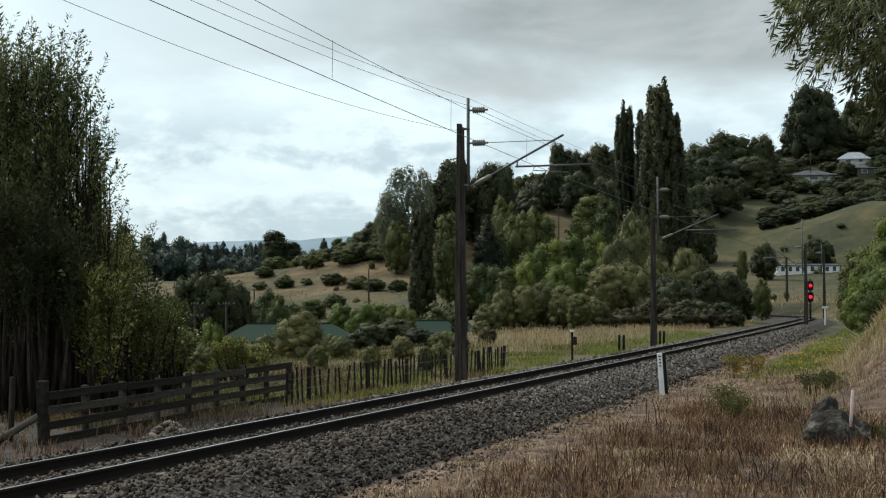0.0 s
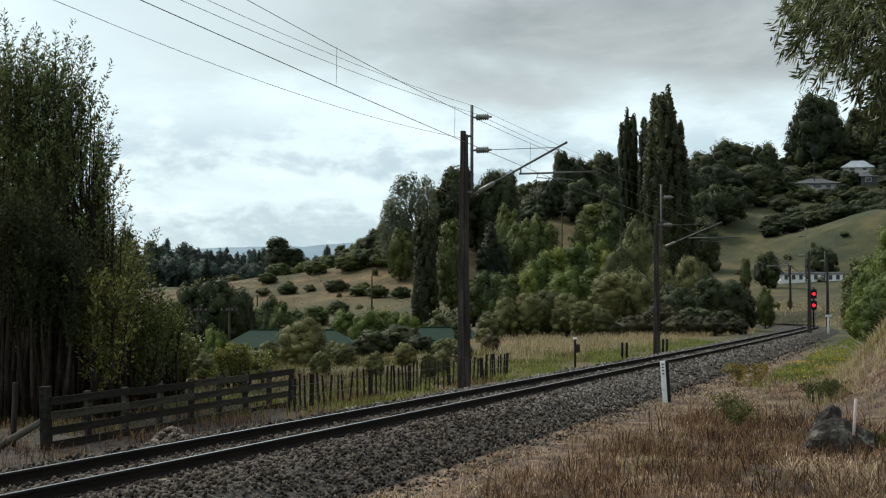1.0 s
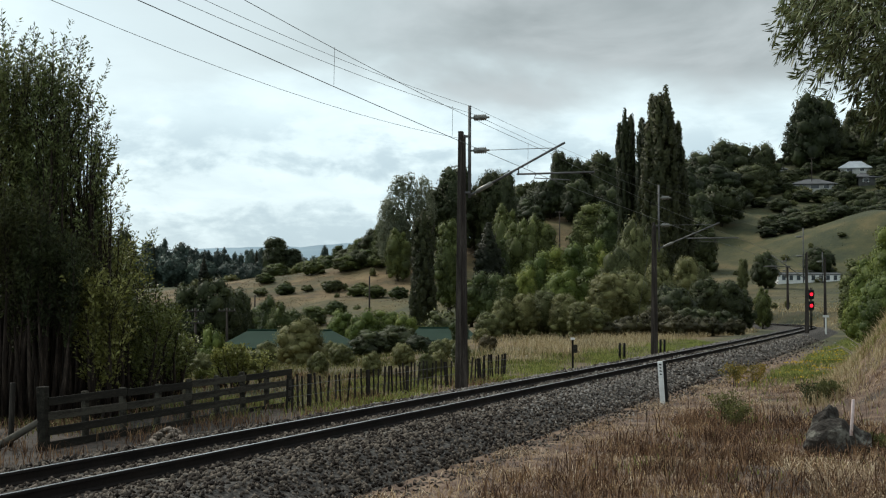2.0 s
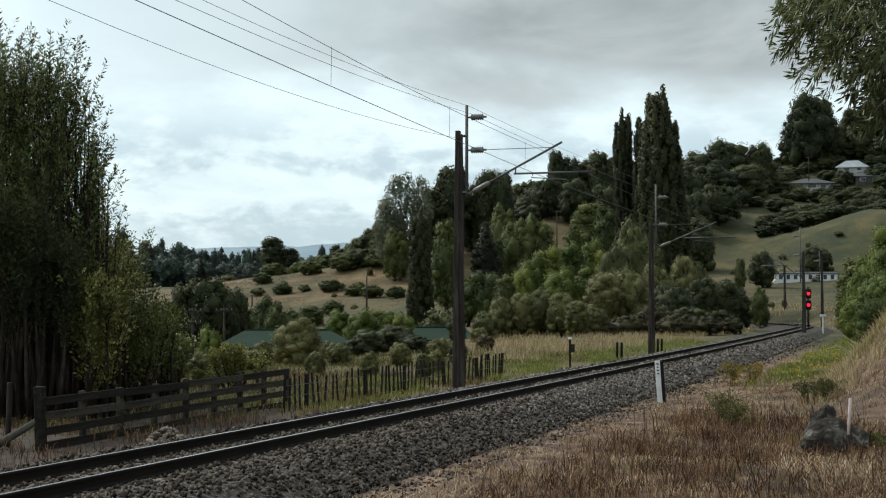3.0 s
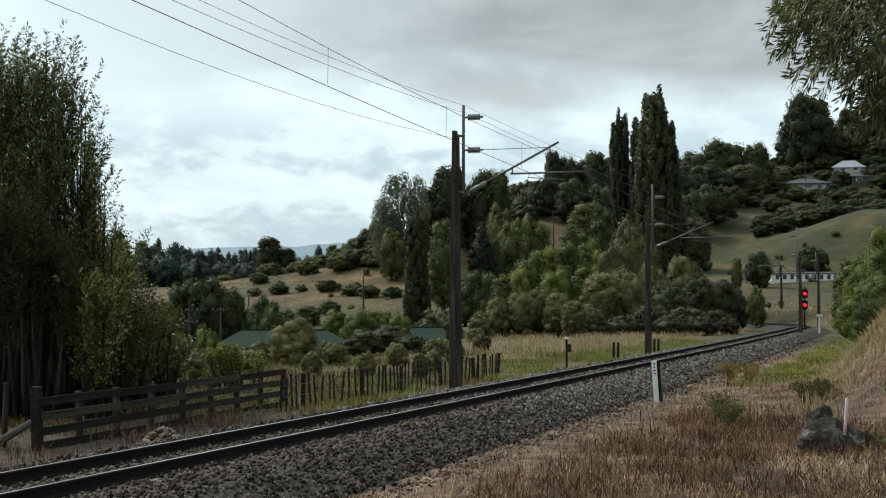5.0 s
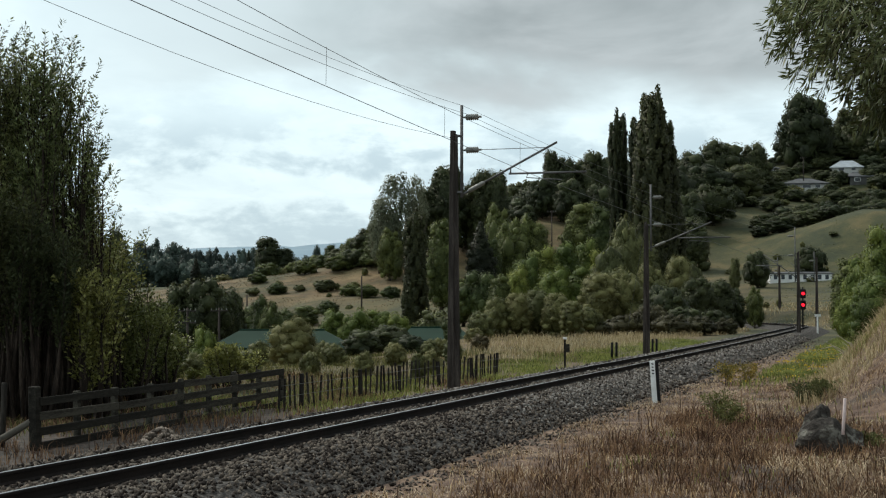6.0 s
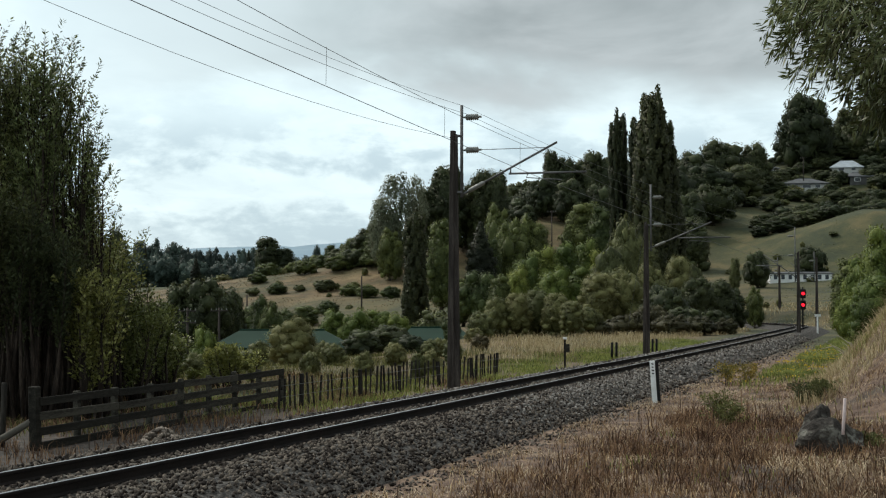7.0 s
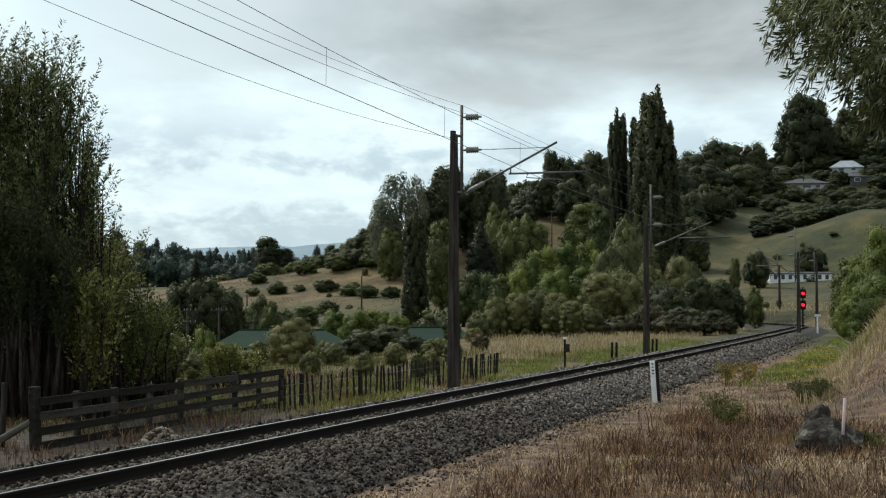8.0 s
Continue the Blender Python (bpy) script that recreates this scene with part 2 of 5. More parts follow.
def part(name, bm, mat, parent, label="", smooth=False):
    me = bpy.data.meshes.new(name)
    bm.to_mesh(me)
    bm.free()
    me.materials.append(mat)
    if smooth:
        me.polygons.foreach_set("use_smooth", [True] * len(me.polygons))
    ob = new(name, me)
    ob.parent = parent
    if label:
        tagged(ob, label)
    return ob


def thing(name, at, label, category, group="", kind="", turn=0.0):
    ob = new(name)
    ob.empty_display_size = 0.2
    ob.matrix_basis = pose(*at, 0, 0, turn)
    return tagged(ob, label, category, group, kind)


def box(bm, size, m=None, bevel=0.0):
    """A box centred at the pose m, with chamfered edges."""
    m = m or Matrix()
    r = bmesh.ops.create_cube(bm, size=1.0, matrix=m @ Matrix.Diagonal((*size, 1)))
    if bevel:
        edges = list({e for v in r["verts"] for e in v.link_edges})
        bmesh.ops.bevel(bm, geom=edges, offset=bevel, segments=1, affect="EDGES", profile=0.5)
    return bm


def tube(bm, points, radii, sides=8, cap=True):
    """A tapered tube along points."""
    rings = []
    pts = [Vector(p) for p in points]
    for i, p in enumerate(pts):
        d = (pts[min(i + 1, len(pts) - 1)] - pts[max(i - 1, 0)]).normalized()
        ref = Vector((0, 0, 1)) if abs(d.z) < 0.9 else Vector((1, 0, 0))
        u = d.cross(ref).normalized()
        w = d.cross(u)
        r = radii[i] if isinstance(radii, (list, tuple)) else radii
        rings.append([bm.verts.new(p + (u * math.cos(a) + w * math.sin(a)) * r) for a in (2 * math.pi * k / sides for k in range(sides))])
    for a, b in zip(rings, rings[1:]):
        for k in range(sides):
            bm.faces.new((a[k], a[(k + 1) % sides], b[(k + 1) % sides], b[k]))
    if cap:
        bm.faces.new(rings[0][::-1])
        bm.faces.new(rings[-1])
    return bm


# ---- the plan of the railway ----
STEP = 0.5


def plan():
    """The track's centre line: distance, x, y, heading."""
    s = np.arange(-70, 300, STEP)
    bend = np.where(s < 32, 0, np.where(s < 136.5, 0.00026, np.where(s < 182, 0.0163, 0.004)))
    head = radians(18.335) - np.cumsum(bend) * STEP
    x, y = np.cumsum(np.sin(head)) * STEP, np.cumsum(np.cos(head)) * STEP
    i = int(np.argmin(abs(s)))
    return s, x - x[i] - 9.219, y - y[i] + 3.055, head


TS, TX, TY, TH = plan()


def on_track(s, e=0.0, z=0.0):
    """The place s metres along the track, e metres to its right."""
    x, y, h = (float(np.interp(s, TS, a)) for a in (TX, TY, TH))
    return Vector((x + e * math.cos(h), y - e * math.sin(h), z))


def track_turn(s):
    return -math.degrees(float(np.interp(s, TS, TH)))


def to_track(x, y):
    """Distance along the track and to its right, for arrays of places."""
    x, y = np.asarray(x, float), np.asarray(y, float)
    tx, ty, th, ts = TX[::3], TY[::3], TH[::3], TS[::3]
    s, e = np.empty(x.size), np.empty(x.size)
    fx, fy = x.ravel(), y.ravel()
    for a in range(0, x.size, 20000):
        dx, dy = fx[a:a + 20000, None] - tx, fy[a:a + 20000, None] - ty
        j = np.argmin(dx * dx + dy * dy, axis=1)
        i = np.arange(len(j))
        ddx, ddy = dx[i, j], dy[i, j]
        s[a:a + 20000] = ts[j] + ddx * np.sin(th[j]) + ddy * np.cos(th[j])
        side = ddx * np.cos(th[j]) - ddy * np.sin(th[j])
        e[a:a + 20000] = np.sign(side) * np.hypot(ddx, ddy)
    return s.reshape(x.shape), e.reshape(x.shape)


def ramp01(v, lo, hi):
    t = np.clip((v - lo) / (hi - lo), 0, 1)
    return t * t * (3 - 2 * t)


def wave(x, y, size, seed=0.0):
    """Gentle unevenness of about the given size, -1 to 1."""
    a, b = x / size * 6.283, y / size * 6.283
    return (np.sin(a + 1.3 * np.sin(b * 0.7 + seed)) + np.sin(b * 1.1 + 1.7 * np.sin(a * 0.6 + seed * 2)) + np.sin((a + b) * 0.63 + seed)) / 3


def bump2(x, y, cx, cy, sx, sy):
    return np.exp(-((x - cx) / sx) ** 2 - ((y - cy) / sy) ** 2)


def height(x, y):
    """The lie of the land."""
    x, y = np.asarray(x, float), np.asarray(y, float)
    s, e = to_track(x, y)
    away = np.abs(e)
    z = np.full(x.shape, -0.52)
    # by the camera, and the cutting's bank further along
    z += 0.63 * np.exp(-(x * x + y * y) / 60)
    z += 5.8 * ramp01(e, 6.2, 12.0) * ramp01(s, 26, 46) * (1 - 0.75 * ramp01(s, 110, 150))
    z += 0.02 * np.clip(e - 3, 0, 8)
    # the valley beyond the line
    z -= 4.2 * ramp01(-e, 9, 45) * ramp01(-(x - 0.04 * (y - 40)), -6, 22) * (1 - ramp01(y, 170, 260))
    # the hillside
    ridge = 17 + 0.32 * x
    ridge = np.where(ridge > 9, ridge, 9 * np.exp((ridge - 9) / 30))
    ridge = np.where(ridge < 36, ridge, 36 + 9 * np.tanh((ridge - 36) / 9))
    t = np.clip((y - 150) / 280, 0, 1)
    z += (ridge + 0.5) * t ** 2.4 * (1 - 0.65 * ramp01(y, 520, 900))
    z += 3.6 * bump2(x, y, -42, 318, 26, 30) + 4.0 * bump2(x, y, -10, 312, 22, 32)
    z += 13 * bump2(x, y, -165, 760, 120, 160) + 16 * bump2(x, y, 30, 900, 300, 200)
    # the pasture spur below the houses, and a bare slope in the wood
    z += np.clip(0.34 * (x - 60), 0, 10) * ramp01(y, 276, 308) * (1 - ramp01(y, 308, 350))
    z += 8 * bump2(x, y, 24, 322, 16, 24) + 11 * bump2(x, y, 38, 362, 38, 30) + 5 * bump2(x, y, 2, 314, 24, 22)
    far = ramp01(y, 1800, 3600)
    z += far * (150 + 40 * wave(x, y, 2600, 1.0) + 18 * wave(x, y, 700, 2.0))
    rough = ramp01(away, 3.2, 8)
    z += rough * (0.06 * wave(x, y, 3.1, 0.5) + 0.10 * wave(x, y, 9, 1.5)) + ramp01(away, 30, 120) * 1.0 * wave(x, y, 60, 2.5)
    return z


def ground_z(x, y):
    return float(height(np.array([x]), np.array([y]))[0])


# ---- ground ----
def ground_material():
    m = bpy.data.materials.new("ground_cover")
    m.use_nodes = True
    nt = m.node_tree
    L = nt.links.new
    b = nt.nodes["Principled BSDF"]
    b.inputs["Roughness"].default_value = 0.95
    co = nt.nodes.new("ShaderNodeTexCoord").outputs["Object"]

    def fog(scale, detail=5):
        n = nt.nodes.new("ShaderNodeTexNoise")
        L(co, n.inputs["Vector"])
        n.inputs["Scale"].default_value, n.inputs["Detail"].default_value, n.inputs["Roughness"].default_value = scale, detail, 0.68
        return n.outputs[0]

    def ramp(fac, *stops):
        r = nt.nodes.new("ShaderNodeValToRGB")
        e = r.color_ramp.elements
        for _ in range(len(stops) - 2):
            e.new(0.5)
        for i, (p, c) in enumerate(stops):
            e[i].position, e[i].color = p, (*c, 1)
        L(fac, r.inputs[0])
        return r.outputs[0]

    def mix(fac, a, c):
        n = nt.nodes.new("ShaderNodeMix")
        n.data_type = "RGBA"
        L(fac, n.inputs[0])
        L(a, n.inputs[6])
        L(c, n.inputs[7])
        return n.outputs[2]

    dry = ramp(fog(1.7, 8), (0.36, (0.05, 0.028, 0.019)), (0.5, (0.12, 0.072, 0.047)), (0.66, (0.27, 0.185, 0.12)))
    pasture = ramp(fog(0.11, 9), (0.38, (0.018, 0.026, 0.006)), (0.5, (0.043, 0.045, 0.012)), (0.62, (0.088, 0.072, 0.025)))
    tan = ramp(fog(0.16, 9), (0.36, (0.058, 0.038, 0.015)), (0.5, (0.13, 0.083, 0.036)), (0.66, (0.205, 0.142, 0.068)))
    att = nt.nodes.new("ShaderNodeAttribute")
    att.attribute_name = "cover"
    sep = nt.nodes.new("ShaderNodeSeparateColor")
    L(att.outputs["Color"], sep.inputs[0])
    c = mix(sep.outputs[0], dry, pasture)
    scrub = ramp(fog(0.06, 10), (0.44, (0.0, 0.0, 0.0)), (0.6, (0.85, 0.85, 0.85)))
    tan = mix(scrub, tan, pasture)
    c = mix(sep.outputs[1], c, tan)
    # distance haze painted into the ground as a pale blue
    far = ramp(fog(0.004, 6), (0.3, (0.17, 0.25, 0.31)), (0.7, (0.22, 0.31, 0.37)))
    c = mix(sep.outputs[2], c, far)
    # bare earth, its colour darkened to hold the shade of trees and weeds
    soil_and_shade = ramp(fog(2.6, 8), (0.36, (0.013, 0.0095, 0.007)), (0.5, (0.036, 0.026, 0.019)), (0.68, (0.09, 0.066, 0.049)))
    bare = nt.nodes.new("ShaderNodeAttribute")
    bare.attribute_name = "bare"
    c = mix(bare.outputs["Fac"], c, soil_and_shade)
    L(c, b.inputs["Base Color"])
    bp = nt.nodes.new("ShaderNodeBump")
    bp.inputs["Strength"].default_value, bp.inputs["Distance"].default_value = 0.7, 0.06
    L(fog(9, 8), bp.inputs["Height"])
    L(bp.outputs[0], b.inputs["Normal"])
    return m


def make_ground():
    u = np.linspace(-1, 1, 260)
    gx = 8 + 3.2 * np.sinh(u * 7.55)
    v = np.linspace(-0.86, 1, 340)
    gy = 14 + 10.5 * np.sinh(v * 6.75)
    X, Y = np.meshgrid(gx, gy)
    Z = height(X, Y)
    n, m = X.shape
    idx = np.arange(n * m).reshape(n, m)
    a, b, c, d = idx[:-1, :-1].ravel(), idx[:-1, 1:].ravel(), idx[1:, 1:].ravel(), idx[1:, :-1].ravel()
    tris = np.concatenate([np.stack([a, b, c], 1), np.stack([a, c, d], 1)])
    ob = soup("ground", np.stack([X.ravel(), Y.ravel(), Z.ravel()], 1), tris, ground_material())
    s, e = to_track(X, Y)
    green = np.clip(ramp01(-e, 3, 8) + ramp01(s, 60, 100) + ramp01(e, 9, 12) * ramp01(s, 50, 70), 0, 1)
    tan = np.clip(0.9 * bump2(X, Y, -42, 300, 34, 40) + 0.95 * bump2(X, Y, -6, 300, 36, 36) + 0.15 * bump2(X, Y, 52, 225, 30, 50) + 0.6 * bump2(X, Y, 42, 165, 16, 22) + 0.95 * bump2(X, Y, 24, 320, 14, 24) + 0.5 * bump2(X, Y, 47, 265, 8, 40) + ramp01(-e, 4, 7) * (1 - ramp01(-e, 30, 50)) * ramp01(s, 38, 50) * (1 - 0.75 * ramp01(Y, 170, 260)), 0, 1)
    # share of the painted haze colour, growing with distance
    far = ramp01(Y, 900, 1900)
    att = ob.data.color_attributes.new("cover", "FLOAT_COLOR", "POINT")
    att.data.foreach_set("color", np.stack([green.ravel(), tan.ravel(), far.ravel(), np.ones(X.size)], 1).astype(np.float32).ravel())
    # earth strip by the fence carrying the trees' shade, and patches among the weeds
    bare = np.clip(ramp01(-e, 2, 3) * (1 - ramp01(-e, 14, 22)) * (1 - ramp01(s, 28, 38)) + 0.9 * ramp01(wave(X, Y, 3.3, 4.0), 0.05, 0.45) * ramp01(e, 4, 5.5) * (1 - ramp01(s, 34, 42)), 0, 1)
    ob.data.attributes.new("bare", "FLOAT", "POINT").data.foreach_set("value", bare.astype(np.float32).ravel())
    ob.data.polygons.foreach_set("use_smooth", [True] * len(ob.data.polygons))
    tagged(ob, "dry grass and pasture land with rising hills", "ground", kind="structure")


make_ground()


# ---- railway ----
def sweep(name, profile, s0, s1, step, mat, parent=None, label="", smooth=False, closed=True):
    """A profile of (e, z) drawn along the track."""
    ss = np.arange(s0, s1 + 1e-6, step)
    verts, faces, k = [], [], len(profile)
    for s in ss:
        x, y, h = (float(np.interp(s, TS, a)) for a in (TX, TY, TH))
        for e, z in profile:
            verts.append((x + e * math.cos(h), y - e * math.sin(h), z))
    for i in range(len(ss) - 1):
        for j in range(k if closed else k - 1):
            a, b = i * k + j, i * k + (j + 1) % k
            faces.append((a, b, b + k, a + k))
    return mesh_ob(name, verts, faces, mat, parent, label, smooth)


def make_track():
    bed = sweep("ballast", [(-2.9, -0.75), (-2.55, -0.5), (-1.75, -0.18), (-0.7, -0.16), (0.7, -0.16), (1.75, -0.18), (2.35, -0.42), (2.8, -0.62), (3.0, -0.9)], -60, 270, 1.0, M["ballast"], closed=False)
    tagged(bed, "grey crushed stone ballast bed under the railway", "ballast", kind="structure")
    track = thing("railway_track", (0, 0, 0), "single narrow-gauge railway track with polished rail heads", "railway track", kind="structure")
    for side in (-0.57, 0.57):
        prof = [(-0.065, -0.155), (0.065, -0.155), (0.065, -0.143), (0.012, -0.122), (0.009, -0.045), (0.034, -0.033), (0.034, -0.01), (0.024, 0.0), (-0.024, 0.0), (-0.034, -0.01), (-0.034, -0.033), (-0.009, -0.045), (-0.012, -0.122), (-0.065, -0.143)]
        r = sweep("rail", [(e + side, z) for e, z in prof], -60, 270, 1.0, M["rail_side"], track, "rust-dark steel rail")
        sweep("running_surface", [(side - 0.022, 0.0), (side - 0.019, 0.002), (side + 0.019, 0.002), (side + 0.022, 0.0)], -60, 270, 1.0, M["rail_top"], r, "polished rail head", True, False)
    bm = bmesh.new()
    box(bm, (2.13, 0.22, 0.16), None, 0.012)
    first = None
    for i in range(150):
        s = 6 + i * 0.7
        if first is None:
            first = part("sleeper", bm, M["sleeper"], track, "weathered sleeper")
            ob = first
        else:
            ob = new("sleeper", first.data)
            ob.parent = track
        p = on_track(s, 0, -0.232)
        ob.matrix_basis = pose(p.x, p.y, p.z, 0, 0, track_turn(s))


make_track()


def make_stones():
    """Loose crushed stones over the bed."""
    rng = np.random.default_rng(5)
    ico = np.array([(0, 0, 1), (1, 0, 0.1), (0.2, 1, -0.1), (-1, 0.2, 0), (-0.1, -1, 0.1), (0, 0, -1)], float)
    tri = np.array([(0, 1, 2), (0, 2, 3), (0, 3, 4), (0, 4, 1), (5, 2, 1), (5, 3, 2), (5, 4, 3), (5, 1, 4)])
    pe = np.array([-3.0, -2.55, -1.75, -0.7, 0.7, 1.75, 2.35, 2.8, 3.3])
    pz = np.array([-0.75, -0.5, -0.18, -0.165, -0.165, -0.18, -0.42, -0.53, -0.53])
    s = np.concatenate([rng.uniform(7, 45, 35000), 45 + 60 * rng.random(8000) ** 1.3])
    e = np.concatenate([rng.uniform(-2.6, 3.0, 43000)])
    keep = np.abs(np.abs(e) - 0.57) > 0.085
    s, e = s[keep], e[keep]
    e = np.where(e > 2.6, e + rng.exponential(0.3, e.size), e)
    size = rng.uniform(0.022, 0.048, s.size) * np.where(s > 45, 1.5, 1.0)
    x, y, h = (np.interp(s, TS, a) for a in (TX, TY, TH))
    z = np.interp(e, pe, pz) + size * 0.25 + rng.normal(0, 0.008, s.size)
    cx, cy = x + e * np.cos(h), y - e * np.sin(h)
    n = s.size
    shape = ico[None] * rng.uniform(0.6, 1.25, (n, 6, 1)) * (rng.uniform(0.7, 1.2, (n, 1, 3)) * size[:, None, None])
    a = rng.uniform(0, 6.28, n)
    b = rng.normal(0, 0.5, n)
    ca, sa, cb, sb = np.cos(a), np.sin(a), np.cos(b), np.sin(b)
    X, Y, Z = shape[..., 0], shape[..., 1], shape[..., 2]
    Y, Z = Y * cb[:, None] - Z * sb[:, None], Y * sb[:, None] + Z * cb[:, None]
    X, Y = X * ca[:, None] - Y * sa[:, None], X * sa[:, None] + Y * ca[:, None]
    v = np.stack([X + cx[:, None], Y + cy[:, None], Z + z[:, None]], 2)
    # paler stone further along, most of it on the shoulders
    is_pale = rng.random(n) < 0.75 * ramp01(s, 22, 40) * (0.55 + 0.45 * ramp01(np.abs(e), 0.9, 1.6)) * (1 - 0.7 * ramp01(e, 2.0, 2.8))
    for name, which, mat, label in (("ballast_stones", ~is_pale, "stone", "loose brown-grey crushed stones of the railway bed"), ("fresh_ballast", is_pale, "fresh_stone", "paler crushed stones further along, mostly on the ballast shoulders")):
        k = int(which.sum())
        ob = soup(name, v[which].reshape(-1, 3), (tri[None] + 6 * np.arange(k)[:, None, None]).reshape(-1, 3), M[mat])
        tagged(ob, label, "ballast stones", kind="stuff")


make_stones()


# ---- overhead line ----
def make_mast(at, top, pipe_lo, pipe_hi, ins, hinge, arm_end, bar, turn, label):
    """Heights are above the rail; reaches run from the mast towards the track (local +x)."""
    base = min(ground_z(*at), -0.45) - 0.1
    ob = thing("railway_mast", (*at, base), label, "railway mast", "railway masts", turn=turn)
    up = -base
    bm = bmesh.new()
    box(bm, (0.16, 0.28, top + up), pose(-0.035, 0, (top + up) / 2), 0.012)
    box(bm, (0.10, 0.18, top + up - 0.1), pose(0.09, 0, (top + up - 0.1) / 2), 0.008)
    for v in bm.verts:
        k = 1.22 - 0.52 * v.co.z / (top + up)
        v.co.x, v.co.y = 0.03 + (v.co.x - 0.03) * k, v.co.y * k
    part("post", bm, M["pole"], ob, "dark weathered post")
    bm = bmesh.new()
    tube(bm, [(0.24, 0, pipe_lo + up), (0.24, 0, pipe_hi + up)], 0.045, 10)
    pipe = part("extension_pipe", bm, M["steel"], ob, "galvanised steel pipe", True)
    for h in (pipe_lo + 0.15, top - 0.15):
        bm = bmesh.new()
        box(bm, (0.2, 0.12, 0.06), pose(0.17, 0, h + up), 0.008)
        part("bracket", bm, M["steel"], ob)
    for h in ins:
        bm = bmesh.new()
        ribs = [(0.37 + 0.03 * k, 0.098 if k % 2 else 0.06) for k in range(13)]
        tube(bm, [(0.28, 0, h + up), (0.36, 0, h + up)] + [(x, 0, h + up) for x, _ in ribs] + [(0.74, 0, h + up), (0.82, 0, h + up)], [0.025, 0.03] + [r for _, r in ribs] + [0.03, 0.03], 10)
        part("insulator", bm, M["insulator"], ob, "pale ribbed insulator", True)
    # cantilever
    hx, hz = 0.26, hinge + up
    ex, ez = arm_end[0], arm_end[1] + up
    d = Vector((ex - hx, 0, ez - hz))
    p1 = Vector((hx, 0, hz)) + d * 0.06
    p2 = Vector((hx, 0, hz)) + d * 0.24
    bm = bmesh.new()
    tube(bm, [p1, p1.lerp(p2, 0.1), p1.lerp(p2, 0.9), p2], [0.03, 0.06, 0.06, 0.03], 10)
    part("insulator", bm, M["insulator"], ob, "brown ribbed insulator", True)
    bm = bmesh.new()
    tube(bm, [(hx, 0, hz), p1], 0.03)
    tube(bm, [p2, (ex, 0, ez)], 0.032)
    arm = part("cantilever_arm", bm, M["steel"], ob, "sloping steel tube arm", True)
    bm = bmesh.new()
    b0, b1, bz = bar[0], bar[1], bar[2] + up
    tube(bm, [(b0, 0, bz), (b1, 0, bz)], 0.028)
    k = (b0 + 0.05 - hx) / (ex - hx)
    tube(bm, [(b0 + 0.05, 0, bz), (b0 + 0.05, 0, hz + (ez - hz) * k)], 0.02)
    part("registration_tube", bm, M["steel"], ob, "level steel tube", True)
    bm = bmesh.new()
    tube(bm, [(b0 + 0.55, 0, bz - 0.02), (b0 + 0.5, 0, bz - 0.12), (b0 + 1.5, 0, bz - 0.2)], 0.014, 6)
    part("steady_arm", bm, M["steel"], ob)
    if ins:
        bm = bmesh.new()
        k = (ins[-1] + up - hz) / (ez - hz)
        tube(bm, [(0.82, 0, ins[-1] + up), (hx + (ex - hx) * min(k, 0.96), 0, hz + (ez - hz) * min(k, 0.96))], 0.01, 5)
        part("tie_rod", bm, M["steel"], ob)
    return ob


MAST_LABEL = "tall dark railway mast with steel cantilever arm over the track"
make_mast((0.30, 41.40), 6.86, 4.97, 7.58, (7.23, 6.30), 5.05, (3.0, 6.44), (1.62, 3.82, 5.60), track_turn(42), MAST_LABEL)
make_mast((9.51, 68.80), 5.83, 4.45, 7.58, (6.97, 5.69), 4.61, (3.05, 5.77), (1.5, 3.9, 5.06), track_turn(72), MAST_LABEL)
make_mast((27.10, 112.00), 6.02, 3.65, 7.87, (7.18, 5.71), 4.08, (2.6, 5.80), (1.2, 3.2, 4.94), track_turn(118) + 180, MAST_LABEL)
make_mast((38.15, 150.00), 6.82, 4.22, 7.40, (6.41, 4.80), 4.22, (2.6, 6.18), (1.2, 3.2, 5.49), track_turn(150) + 180, MAST_LABEL)
make_mast((42.36, 185.00), 6.89, 5.46, 7.95, (7.46, 6.32), 5.46, (2.6, 7.17), (1.2, 3.2, 6.89), track_turn(185) + 180, MAST_LABEL)


def make_wire(name, points, radius, sag, label):
    bm = bmesh.new()
    for a, b in zip(points, points[1:]):
        a, b = Vector(a), Vector(b)
        tube(bm, [a.lerp(b, k / 10) + Vector((0, 0, -4 * sag * (k / 10) * (1 - k / 10))) for k in range(11)], radius, 5)
    ob = part(name, bm, M["wire"], None, "", True)
    return tagged(ob, label, "overhead wire", "overhead wires")


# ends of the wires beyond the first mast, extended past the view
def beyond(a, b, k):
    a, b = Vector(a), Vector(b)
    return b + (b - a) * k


C1, C0 = (2.71, 39.50, 5.33), (-4.08, 19.00, 5.92)
K1, K0 = (2.53, 39.50, 6.11), (-3.10, 22.00, 6.54)
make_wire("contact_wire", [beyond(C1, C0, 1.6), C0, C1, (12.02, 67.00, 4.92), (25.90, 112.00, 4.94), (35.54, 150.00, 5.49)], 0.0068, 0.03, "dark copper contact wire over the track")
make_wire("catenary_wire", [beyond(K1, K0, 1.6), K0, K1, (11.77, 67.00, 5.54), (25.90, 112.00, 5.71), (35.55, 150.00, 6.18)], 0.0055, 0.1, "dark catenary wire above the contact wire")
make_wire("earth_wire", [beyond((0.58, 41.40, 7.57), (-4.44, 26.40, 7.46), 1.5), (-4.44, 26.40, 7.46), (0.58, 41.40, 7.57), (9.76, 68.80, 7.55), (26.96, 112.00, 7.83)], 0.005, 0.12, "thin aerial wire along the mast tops")
